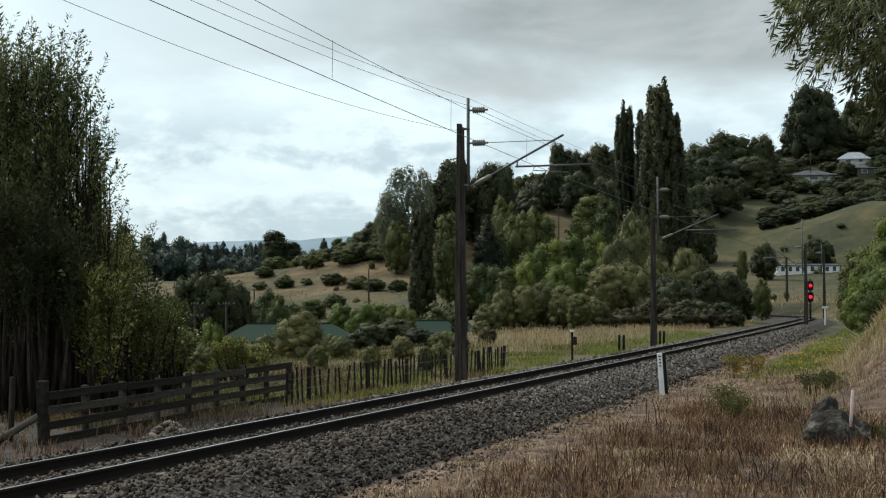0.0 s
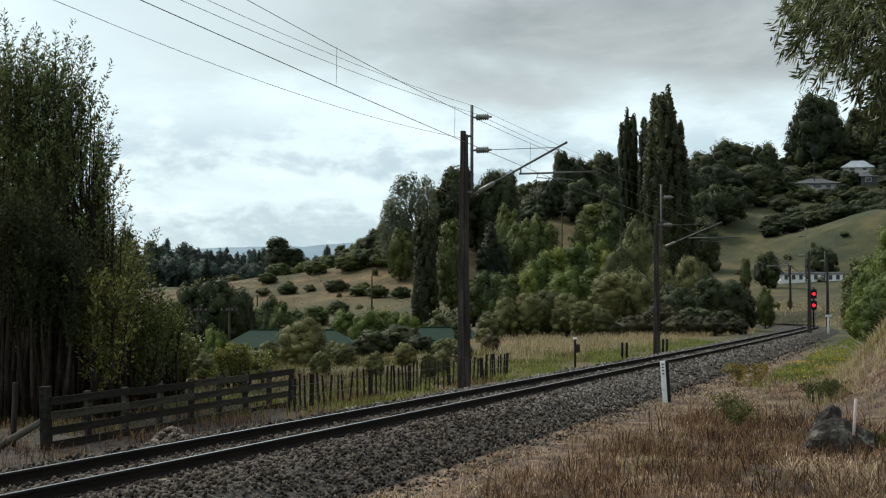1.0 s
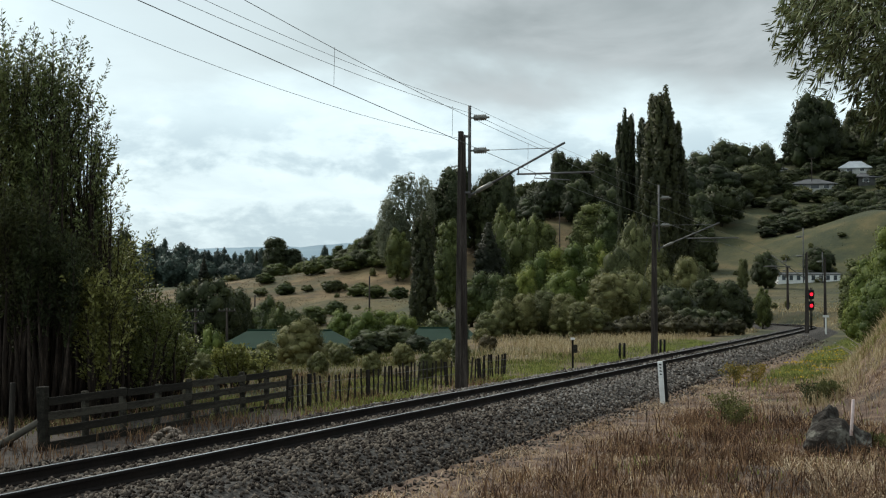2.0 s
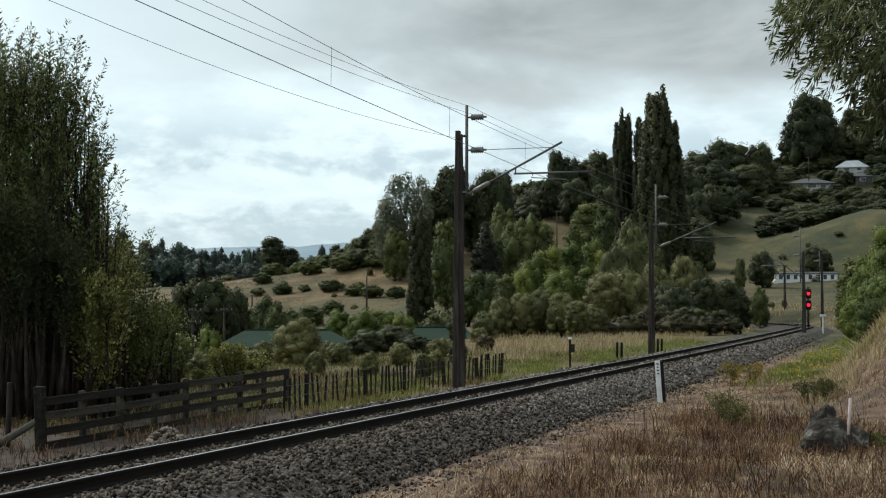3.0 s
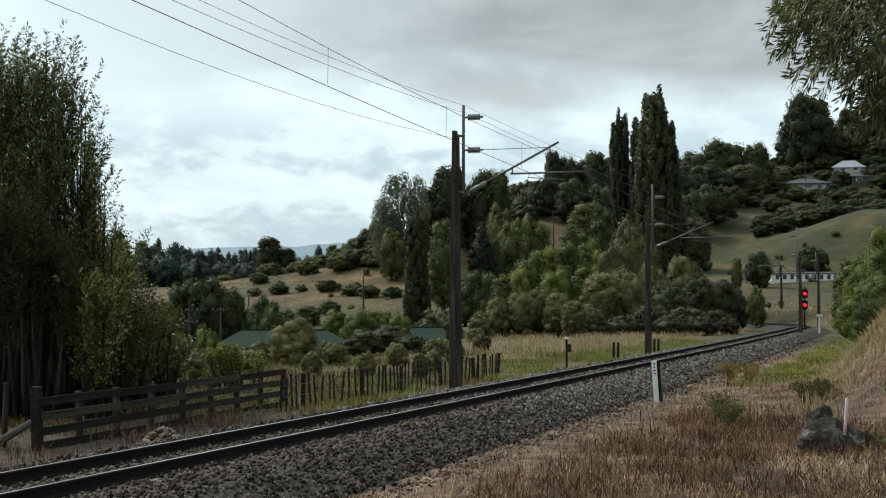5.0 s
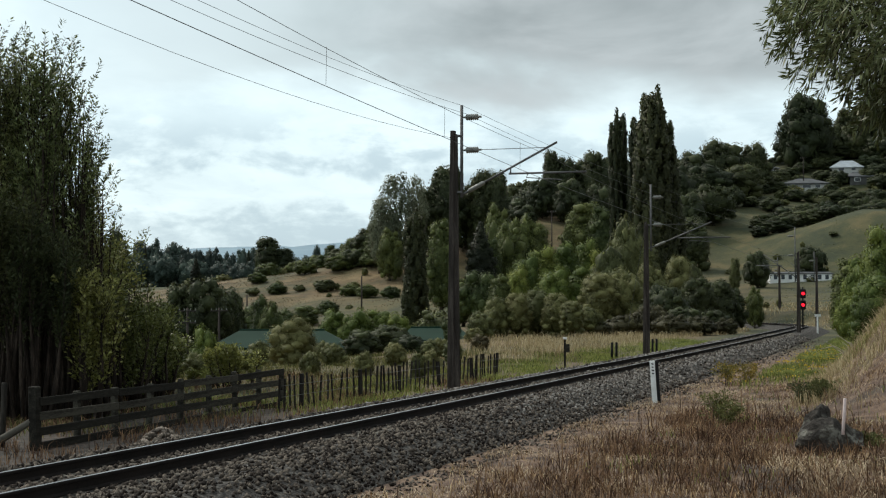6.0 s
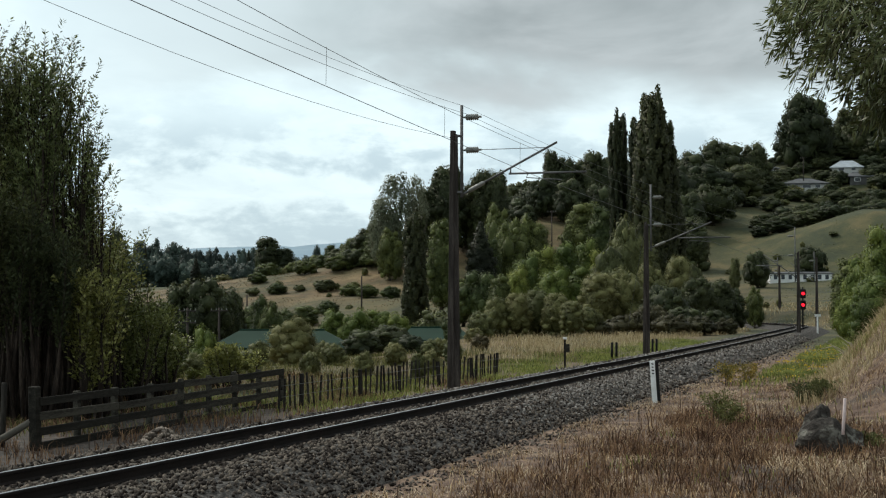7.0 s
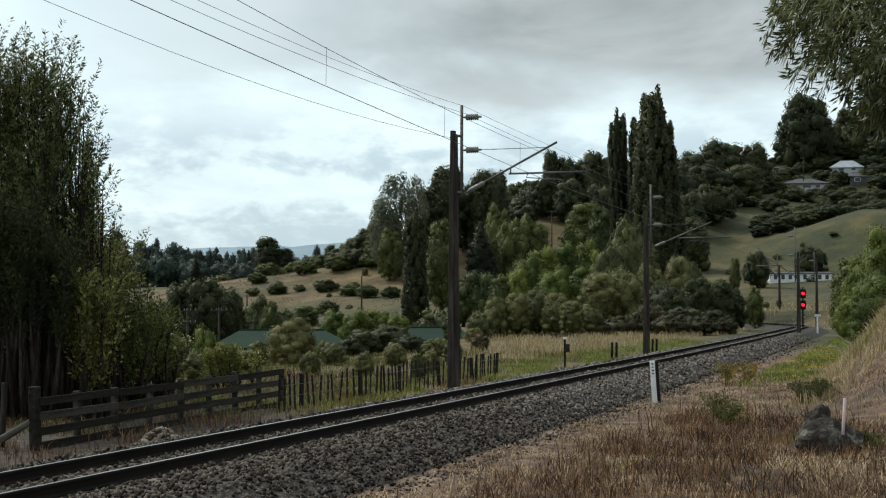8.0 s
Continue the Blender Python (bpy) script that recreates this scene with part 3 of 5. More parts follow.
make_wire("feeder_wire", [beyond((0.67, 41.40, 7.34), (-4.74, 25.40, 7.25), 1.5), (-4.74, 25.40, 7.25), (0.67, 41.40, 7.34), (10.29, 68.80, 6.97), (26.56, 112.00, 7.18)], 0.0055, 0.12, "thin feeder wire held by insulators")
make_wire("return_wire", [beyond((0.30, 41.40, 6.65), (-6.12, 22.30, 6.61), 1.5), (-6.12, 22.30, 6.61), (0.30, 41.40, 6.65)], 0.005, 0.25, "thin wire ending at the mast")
for a, b in (((-2.08, 26.10, 6.56), (-2.09, 26.10, 5.88)), ((0.04, 32.40, 6.36), (0.03, 32.40, 5.68)), ((1.98, 37.50, 6.11), (1.97, 37.50, 5.45))):
    ob = make_wire("dropper", [a, b], 0.004, 0.0, "short upright wire between catenary and contact wire")


# ---- trees ----
def sprays(centres, normals, length, width, rng):
    """Small leaf sprays, one face each: arrays of vertices and triangles."""
    n = len(centres)
    u = np.cross(normals, rng.normal(0, 1, (n, 3)))
    u /= np.linalg.norm(u, axis=1, keepdims=True) + 1e-9
    w = np.cross(normals, u)
    L = (length * rng.uniform(0.6, 1.35, n))[:, None]
    W = (width * rng.uniform(0.6, 1.35, n))[:, None]
    v = np.stack([centres - w * L * 0.3 - u * W * 0.5, centres - w * L * 0.4 + u * W * 0.5, centres + w * L * 0.6], 1).reshape(-1, 3)
    return v, np.arange(3 * n).reshape(-1, 3)


def unit(v):
    return v / (np.linalg.norm(v, axis=-1, keepdims=True) + 1e-9)


def crown_points(lumps, n, rng, depth=0.3, ragged=0.11):
    """Places and outward normals over the outer shell of a heap of lumps (x, y, z, rx, ry, rz)."""
    lumps = np.array(lumps, float)
    area = lumps[:, 3] * lumps[:, 5]
    pick = rng.choice(len(lumps), n, p=area / area.sum())
    d = unit(rng.normal(0, 1, (n, 3)))
    c = lumps[pick]
    q = unit(d / c[:, 3:6])
    r = (1 - depth * rng.random(n) ** 1.5)[:, None]
    p = c[:, :3] + d * c[:, 3:6] * r + q * (ragged * np.abs(rng.normal(0, 1, n)) * c[:, 3:6].min(1))[:, None]
    inside = np.zeros(n, bool)
    for l in lumps:
        inside |= (((p - l[:3]) / (l[3:6] * 0.72)) ** 2).sum(1) < 1
    return p[~inside], q[~inside]


def ball():
    bm = bmesh.new()
    bmesh.ops.create_icosphere(bm, subdivisions=1, radius=1.0)
    v = np.array([p.co[:] for p in bm.verts])
    t = np.array([[p.index for p in f.verts] for f in bm.faces])
    bm.free()
    return v, t


BALL = ball()


def inner_mass(lumps, rng, size=0.84):
    """The dense twigs and leaves inside a crown: one uneven body under each heap of leaves."""
    vs, ts, ns, n = [], [], [], 0
    for l in lumps:
        v, t = BALL
        ns.append(unit(v / np.array(l[3:6])))
        v = v * (size + rng.normal(0, 0.13, (len(v), 1))) * np.array(l[3:6]) + np.array(l[:3])
        vs.append(v)
        ts.append(t + n)
        n += len(v)
    return np.concatenate(vs), np.concatenate(ts), np.concatenate(ns)


def lumps_round(rng, wide, count, base=0.0, narrow_top=0.0):
    """Lumps for a round, uneven crown of height 1 and the given width."""
    out = [(0, 0, base + (1 - base) * 0.46, wide * 0.4, wide * 0.4, (1 - base) * 0.42)]
    for i in range(3):
        a = i * 2.1 + rng.uniform(0, 1)
        out.append((math.cos(a) * wide * 0.17, math.sin(a) * wide * 0.17, base + (1 - base) * rng.uniform(0.35, 0.62), wide * 0.27, wide * 0.27, (1 - base) * 0.27))
    for i in range(count):
        a = i * 2.4 + rng.uniform(-0.6, 0.6)
        k = (i + 0.5) / count
        h = base + (1 - base) * (0.1 + 0.8 * k)
        env = math.sin(math.pi * min(0.93, 0.2 + 0.72 * k)) ** 0.7 * (1 - narrow_top * k)
        r = wide * 0.5 * env * rng.uniform(0.5, 0.84)
        s = min(wide, 1.0) * rng.uniform(0.07, 0.2)
        out.append((math.cos(a) * r, math.sin(a) * r, h + rng.uniform(-0.04, 0.04), s, s, s * rng.uniform(0.75, 1.1)))
    out = np.array(out)
    top = (out[:, 2] + out[:, 5]).max()
    out[:, 2] /= top
    out[:, 5] /= top
    side = (np.hypot(out[:, 0], out[:, 1]) + out[:, 3]).max() * 2 / wide
    out[:, [0, 1, 3, 4]] /= side * 0.94
    return [tuple(l) for l in out]


def make_tree(name, lumps, n, leaf, mat, trunk_r, label, category, group, seed, trunk_top=0.75, limbs=5, stretch=1.0, core=0.84):
    """A tree one metre tall, to be set up larger: tapered trunk, limbs, and a crown of many small leaf sprays."""
    rng = np.random.default_rng(seed)
    ob = thing(name, (0, 0, 0), label, category, group)
    bm = bmesh.new()
    wob = [(rng.uniform(-0.012, 0.012), rng.uniform(-0.012, 0.012)) for _ in range(6)]
    pts = [(wob[i][0] * i, wob[i][1] * i, -0.03 + trunk_top * i / 5) for i in range(6)]
    tube(bm, pts, [trunk_r * (1.25 if i == 0 else 1 - 0.16 * i) for i in range(6)], 8)
    for k in range(limbs):
        l = lumps[1 + k % (len(lumps) - 1)]
        h = max(0.08, min(l[2] * 0.55, trunk_top * 0.9))
        a = Vector((0, 0, h))
        b = Vector(l[:3])
        mid = a.lerp(b, 0.5) + Vector((0, 0, 0.02))
        tube(bm, [a, mid, b], [trunk_r * 0.45, trunk_r * 0.3, trunk_r * 0.1], 6)
    part("trunk", bm, M["bark"], ob, "dark bark trunk and limbs", True)
    p, q = crown_points(lumps, n, rng)
    whole = unit((p - np.array([0, 0, 0.45])) / np.array([lumps[0][3], lumps[0][4], 0.5]))
    soft = unit(0.7 * q + 0.45 * whole + rng.normal(0, 0.3, q.shape))
    q = unit(q + rng.normal(0, 0.42, q.shape))
    v, t = sprays(p, q, leaf * stretch, leaf / stretch, rng)
    cv, ct, cn = inner_mass(lumps, rng, core)
    soup("crown", np.concatenate([v, cv]), np.concatenate([t, ct + len(v)]), M[mat], ob, np.concatenate([np.repeat(soft, 3, 0), cn]))
    return ob


def spread(proto, places, seed):
    """Sets copies of the trees of proto at (x, y, top, width), the top above the rail, the foot on the ground."""
    rng = random.Random(seed)
    for i, (x, y, top, wide) in enumerate(places):
        z = ground_z(x, y)
        h = max(1.0, top - z, 0.5 * wide)
        near = sorted(proto, key=lambda p: abs(math.log(p[1] * h / wide)))[:2]
        src, w0 = near[0] if rng.random() < 0.7 else near[-1]
        k = wide / w0
        m = pose(x, y, z - 0.05, 0, 0, rng.uniform(0, 360)) @ Matrix.Diagonal((k, k, h, 1))
        copy_thing(src, m)


def retire(proto):
    """Takes the model away once it has been copied."""
    for src, _ in proto:
        for o in list(src.children_recursive) + [src]:
            bpy.data.objects.remove(o)


def scatter(count, xr, yr, tall, wide, seed, keep=None):
    """Random places (x, y, top, width) in a stretch of land."""
    rng = random.Random(seed)
    out = []
    while len(out) < count:
        x, y = rng.uniform(*xr), rng.uniform(*yr)
        if keep and not keep(x, y):
            continue
        out.append((x, y, ground_z(x, y) + rng.uniform(*tall), rng.uniform(*wide)))
    return out


def off_track(x, y, room=6):
    s, e = to_track(np.array([x]), np.array([y]))
    return abs(float(e[0])) > room


R = np.random.default_rng(11)


def family(name, aspects, count, leaf_count, leaf, mat, label, category, group, seed, base=0.0, stretch=1.2, narrow_top=0.0, core=0.84):
    return [(make_tree(name, lumps_round(R, w, count, base, narrow_top), leaf_count, leaf * max(w, 0.6) ** 0.5, mat, 0.028, label, category, group, seed + i, stretch=stretch, core=core), w) for i, w in enumerate(aspects)]


broad = family("tree", (0.5, 0.7, 0.95, 1.3), 44, 7200, 0.031, "leaf_dark", "dark green broadleaf tree on the hillside", "tree", "hillside trees", 20, 0.04)
mid = family("tree", (0.55, 0.8, 1.1, 1.5), 40, 8800, 0.029, "leaf_mid", "green broadleaf tree with a rounded crown", "tree", "valley trees", 30)
willow = family("willow", (0.7, 1.1, 1.6), 40, 11000, 0.028, "leaf_light", "light green bushy willow in the valley", "tree", "willows", 40)
shrub = family("shrub", (0.6, 0.9, 1.3, 1.8), 48, 9500, 0.028, "leaf_olive", "olive green scrub bush", "shrub", "scrub bushes", 50, stretch=1.9)
brush = family("shrub", (0.9, 1.4, 2.0), 48, 8000, 0.031, "leaf_brush", "dark brown-green brush beside the railway", "shrub", "dark brush", 55)
dark_small = family("tree", (0.7, 1.1, 1.6), 18, 2800, 0.055, "leaf_dark", "dark green tree in the hillside wood", "tree", "hillside wood", 80, 0.03)
mid_small = family("tree", (0.7, 1.1, 1.6), 18, 2800, 0.055, "leaf_mid", "green tree in the valley wood", "tree", "valley wood", 85)
shrub_small = family("shrub", (0.8, 1.3, 2.0), 14, 1200, 0.075, "leaf_olive", "olive green scrub bush in the valley", "shrub", "valley scrub", 90)
far_tree = family("tree", (0.7, 1.1, 1.6), 16, 2600, 0.055, "leaf_far", "distant tree on the far ridge, haze put into its leaf colour", "tree", "far trees", 70)
gum = family("gum_tree", (0.5, 0.8, 1.0), 60, 16000, 0.02, "leaf_gum", "tall grey-green gum tree with open crown", "tree", "gum trees", 95, 0.1, core=0.3)
conifer_lumps = [(0, 0, 0.42, 0.1, 0.1, 0.4)]
for i in range(46):
    k = i / 45
    r = 0.2 * (1 - k) ** 0.85 * (0.75 + 0.25 * math.sin(i * 5.1))
    conifer_lumps.append((math.cos(i * 2.4) * r, math.sin(i * 2.4) * r, 0.05 + 0.88 * k, 0.085 - 0.06 * k, 0.085 - 0.06 * k, 0.05))
conifer = [(make_tree("conifer", conifer_lumps, 12000, 0.02, "leaf_conifer", 0.014, "dark pointed conifer among the trees", "tree", "conifers", 62, 0.9, stretch=1.4), 0.5)]
poplar_lumps = [(0, 0, 0.48, 0.05, 0.05, 0.42)]
for i in range(90):
    k = i / 89
    r = 0.066 * math.sin(0.5 + 2.0 * k) ** 0.8 * (0.75 + 0.25 * math.sin(i * 7.7))
    poplar_lumps.append((math.cos(i * 2.4) * r, math.sin(i * 2.4) * r, 0.06 + 0.85 * k, 0.022 - 0.006 * k, 0.022 - 0.006 * k, 0.075 - 0.02 * k + 0.02 * math.sin(i * 3.3)))
poplar = [(make_tree("poplar", poplar_lumps, 17000, 0.012, "leaf_poplar", 0.012, "tall narrow dark green poplar", "tree", "poplars", 60, 0.9, stretch=1.3), 0.19)]

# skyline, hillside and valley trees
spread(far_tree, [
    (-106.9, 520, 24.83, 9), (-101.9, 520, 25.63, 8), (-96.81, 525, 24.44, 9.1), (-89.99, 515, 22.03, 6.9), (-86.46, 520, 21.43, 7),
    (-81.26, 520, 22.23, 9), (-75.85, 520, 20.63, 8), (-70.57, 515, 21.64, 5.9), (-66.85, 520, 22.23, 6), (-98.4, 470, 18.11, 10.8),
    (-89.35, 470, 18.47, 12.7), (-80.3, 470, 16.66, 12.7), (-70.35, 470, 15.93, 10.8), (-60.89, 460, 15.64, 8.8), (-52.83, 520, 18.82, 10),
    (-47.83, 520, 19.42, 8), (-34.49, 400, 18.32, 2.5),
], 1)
spread(conifer, [
    (-50.45, 300, 11.68, 3.9), (5.72, 225, 15.06, 9.4), (-63.55, 480, 20.3, 3), (-101.24, 500, 22.99, 3.5),
], 2)
spread(broad, [
    (-24.46, 150, 4.91, 6.3), (-26.88, 150, 4.22, 4), (-22.77, 155, 3.82, 3.6), (-22.39, 160, 3.26, 2.2), (-22.3, 100, 7.39, 2),
    (-47.74, 400, 20.63, 8.9), (-42.96, 400, 17.55, 6.8), (-22.51, 280, 6.83, 4.7), (-17.74, 320, 17.63, 6.2), (-18.36, 300, 13.42, 5.8),
    (0.69, 300, 30.79, 10.1), (7.92, 302, 30.05, 8.7), (11.11, 300, 29.4, 5.8), (15.39, 330, 26.66, 9.5), (20.15, 335, 28.71, 9.7),
    (27.92, 335, 36.1, 7.4), (31.82, 338, 35.49, 7.5), (38.26, 335, 36.1, 9), (22.06, 325, 30.43, 9.4), (27.89, 320, 29.99, 9.2),
    (34.05, 320, 28.75, 9.2), (17.12, 315, 23.71, 7.6), (65.52, 385, 42.68, 12.2), (73.54, 388, 46.16, 16), (82.49, 390, 45.48, 11.6),
    (66.51, 370, 37.52, 16), (76.38, 375, 38.29, 13.7), (55.72, 330, 27.93, 8.9), (56.16, 350, 34.24, 10.1), (85.14, 390, 37.93, 7.5),
    (123.36, 428, 61.67, 13.2), (127.73, 425, 59.6, 9.8), (112.57, 425, 53.5, 9.8), (119.48, 425, 55.15, 11.4), (107.54, 425, 42.48, 11.4),
    (102.19, 430, 44.95, 6), (125, 420, 50.45, 11.3), (115.77, 425, 46.09, 9.8), (72.21, 330, 22.45, 7.9), (77.58, 335, 24.44, 7.7),
    (82.1, 335, 25.35, 7.2), (87.27, 335, 25.87, 7.7), (92.44, 335, 26.38, 7.7), (96.97, 335, 27.03, 7.7), (98.06, 330, 26.02, 7.6),
    (56.07, 262, 11.96, 5.8), (69.41, 277, 13.18, 7), (51.31, 300, 20.13, 8.1), (-4.42, 80, 0.7, 2.5), (-2.96, 82, 0.92, 3),
    (-1.68, 78, 0.43, 1.8), (19.8, 130, 3.92, 5), (23.26, 135, 4.62, 4.2), (25.9, 138, 4.46, 4), (27.78, 140, 3.64, 2.7),
    (20.07, 122, 1.92, 3.8), (22.96, 125, 1.63, 3.4), (24.82, 335, 37.52, 5.5), (34.64, 335, 37.26, 8.1), (118.6, 430, 59.94, 8.3),
    (-2.78, 300, 26.15, 7.2), (4.82, 305, 27.14, 8.2), (62.2, 350, 30.18, 11.8), (91.92, 400, 35.76, 7.7), (89.04, 372, 29.8, 6.3),
    (94.05, 372, 29.37, 7.2), (99.5, 372, 29.8, 7.2), (104.82, 372, 30.52, 8), (110.73, 375, 31.47, 8.7), (104.03, 402, 39.04, 6.8),
    (105.51, 396, 35.73, 5.5), (119.57, 410, 42.16, 9.5), (117.3, 392, 35.84, 9), (75.75, 360, 27.93, 5.5), (79.49, 355, 27.57, 6.8),
    (76.61, 385, 35.98, 10.4), (68.82, 375, 33.65, 10.1), (73.93, 322, 21.09, 7.4), (80.13, 322, 21.71, 7.4), (85.72, 322, 22.7, 7.4),
    (69.57, 322, 19.47, 5), (27.41, 345, 33.78, 8), (34.06, 345, 33.78, 8), (40.72, 345, 33.78, 8), (22.08, 335, 28.32, 7.7),
    (44.71, 345, 33.78, 9.3), (16.41, 325, 25.4, 7), (98.77, 426, 44.38, 5.9), (103.53, 430, 46.95, 7.3), (109.37, 432, 49.33, 10),
    (114.39, 432, 51, 9.3), (119.4, 432, 51.84, 10), (124.41, 432, 52.68, 10), (129.42, 432, 53.51, 10), (107.41, 418, 44.56, 8),
    (113.88, 424, 47.3, 8.2), (120.42, 424, 47.3, 9.8), (124.14, 420, 45.9, 9.7), (78.32, 330, 23.22, 7.1), (84.05, 330, 23.98, 7.1),
    (89.77, 330, 24.49, 7.1), (94.29, 328, 24.35, 7.6), (97.18, 325, 24.15, 7.5), (73.4, 328, 21.06, 6.3), (103.39, 418, 63.52, 16.7),
    (99.13, 420, 57.78, 9.7), (108.06, 420, 58.6, 11.3), (96.07, 425, 43.63, 3.9), (-16.41, 318, 19.01, 7.3), (-23.02, 325, 14.75, 6.2),
    (-30.35, 330, 12.28, 5.6), (-13.17, 300, 15.73, 6.9), (-22.4, 308, 11.11, 5.9),
], 3)
spread(mid, [
    (-22.1, 330, 16.09, 4.3), (-25.66, 335, 15.79, 4.4), (-13.75, 300, 19.43, 5.8), (-10.32, 285, 17.02, 6.1), (-21.24, 300, 11.68, 6.9),
    (-28.44, 330, 10.75, 6.3), (-15.47, 300, 12.84, 5.8), (-0.17, 225, 15.23, 6.1), (9.62, 260, 20.11, 7), (12.84, 245, 17.36, 7.1),
    (15.67, 245, 16.23, 5.9), (10.54, 240, 15.56, 7), (28.05, 290, 22.43, 9.9), (30.97, 285, 21.42, 8.3), (25.92, 290, 21.09, 5.4),
    (7.6, 235, 12.74, 4.9), (4.57, 180, 6.2, 6.2), (6.73, 175, 5.68, 4), (2.49, 180, 5.37, 4.2), (32.21, 152, 3.96, 2.1),
    (-28.44, 330, 12.28, 3.8), (-33.22, 340, 11.02, 5.2), (-21.18, 170, 3.22, 3.3), (-18.7, 160, 2.22, 3.7), (0.61, 100, 1.16, 1.5),
    (31.07, 112, 5.58, 3.9), (-31.87, 282, 3.83, 4.8), (-37.96, 300, 7.41, 4.6), (-17.03, 270, 5.21, 4.6), (-13.65, 265, 4.74, 5.1),
    (-9.27, 262, 5.41, 4.4), (-28.63, 305, 8.68, 5.9), (-26.32, 205, 1.9, 5.5), (-21.83, 200, 1.52, 5.4), (-19.69, 210, 1.9, 4.8),
    (-18.82, 240, 2.81, 4.6), (-20.08, 300, 8.8, 4.6), (-19.71, 322, 16.74, 6.2), (-26.38, 328, 13.22, 6.3), (-10.86, 300, 21.28, 6.5),
    (-34.03, 335, 11.92, 5.7), (-17.9, 302, 12.33, 7), (-14.79, 298, 11.62, 5.7),
], 4)
spread(willow, [
    (-9.24, 124, 1.68, 3.3), (-7.22, 122, 1.78, 3.6), (-5.43, 124, 1.63, 3.6), (-3.66, 122, 1.45, 2.8), (-14.49, 90, 0.82, 2.3),
    (10.68, 190, 8.77, 5.7), (13.16, 192, 9.73, 6.3), (16.22, 195, 10.46, 6.4), (19.52, 198, 11.04, 5.5), (20.54, 192, 9.29, 4.4),
    (9.37, 186, 7.05, 4.6), (13.57, 180, 6.75, 6.3), (17.22, 182, 6.8, 6), (27.55, 98, 3.24, 3.4), (24.75, 84, 3.93, 3.6),
    (30.07, 104, 6.53, 4.4), (28.27, 94, 7.14, 4),
], 5)
spread(shrub, [
    (-6.29, 62, 1.55, 2.4), (2.66, 105, 1.6, 2.4), (4.06, 110, 2.68, 2.5), (5.54, 110, 2.94, 2.5), (7.15, 112, 3.21, 2.6),
    (8.5, 110, 2.94, 2.5), (9.47, 108, 2.34, 2.1), (2.07, 100, 0.47, 1.5), (11.39, 114, 1.92, 2.6), (18.84, 150, 11.27, 5),
    (16.64, 146, 8.09, 4.7), (14.65, 138, 5.1, 4.2), (20.1, 150, 8.84, 5), (20.67, 146, 6.29, 4.8), (17.02, 140, 5.68, 5.4),
    (25.61, 160, 7.45, 3.7), (-8.78, 62, 0.22, 1.4), (-8.68, 56, -0.21, 1.1), (-7.66, 58, -0.29, 1.3), (-7.37, 50, -0.27, 0.8),
    (-9.33, 75, 0.21, 1.7), (-6.19, 72, 0.28, 1.7), (-0.11, 70, 0.32, 1.3), (0.39, 64, 0.09, 1), (-0.61, 66, -0.09, 1),
    (34.32, 200, 7.67, 3.1), (49.64, 250, 10.06, 2.3), (-4.47, 60, -0.02, 1.3), (-1.87, 58, -0.02, 1.1), (-2.67, 50, -0.02, 0.8),
    (-0.44, 52, -0.06, 0.8), (-4.67, 52, -0.06, 0.9), (-0.81, 48, -0.09, 0.6), (-8.33, 50, -0.27, 1.2), (-9.62, 54, -0.13, 1.2),
], 6)
spread(brush, [
    (16.88, 120, 2.15, 4.2), (14.33, 118, 1.2, 3.6), (18.1, 116, 1.03, 3.6), (12.09, 114, 0.79, 2.6), (20.67, 118, 0.79, 3.2),
    (23.48, 122, 0.98, 2.3), (2.03, 80, -0.22, 1.2),
], 7)
spread(gum, [
    (-9.39, 290, 28.37, 9.4), (-12.61, 292, 23.81, 5.2), (-5.22, 294, 28.16, 5.4), (9.85, 304, 30.23, 4.7),
], 8)
spread(poplar, [
    (25.68, 180, 29.86, 5.8), (27.71, 183, 26.49, 4.6), (24.6, 183, 26.92, 4.2), (22.09, 185, 27.62, 3.6), (23.59, 186, 17.67, 5.7),
    (28.61, 186, 17.67, 5.4), (25.99, 184, 22.49, 7.1), (-2.83, 150, 12.08, 3.8),
], 9)
# garden shrubs round the houses
spread(broad, [
    (84.3, 385, 32.26, 5.3), (101.82, 385, 33.75, 5.3), (107.6, 398, 38.67, 6.1), (115.84, 400, 37, 7.1), (119.7, 402, 39.66, 8.7),
    (89.14, 388, 32.5, 6), (72.14, 370, 27.51, 4.3), (79.97, 380, 30.4, 4.4), (93.09, 405, 38.53, 6.2), (96.93, 408, 39.59, 6.3),
    (101.07, 412, 40.6, 6.3), (106.36, 414, 41.75, 7), (93.05, 395, 35.03, 4.6), (89.92, 398, 34.82, 6.1), (110.89, 416, 42.74, 6.4),
    (85.44, 395, 35.34, 7.6), (89.31, 402, 39.04, 6.2), (106.27, 385, 33, 5.9), (97.55, 380, 31.13, 5.8),
], 24)
# filling woods and scrub
spread(dark_small, scatter(46, (0, 90), (335, 420), (5, 10), (7, 12), 11, lambda x, y: 0.03 < x / y < 0.2), 12)
spread(dark_small, scatter(14, (100, 150), (400, 440), (6, 12), (8, 13), 17, lambda x, y: x / y > 0.27), 18)
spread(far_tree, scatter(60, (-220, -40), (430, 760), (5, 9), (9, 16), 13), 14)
spread(mid_small, scatter(26, (-75, -24), (110, 200), (3, 6), (5, 8), 15, lambda x, y: x / y < -0.16), 16)
spread(shrub_small, scatter(26, (-30, 0), (118, 175), (1.5, 3.2), (3, 6), 7, lambda x, y: off_track(x, y, 12)), 8)
spread(mid_small, scatter(22, (-60, 0), (325, 380), (3, 6), (5, 9), 27), 28)
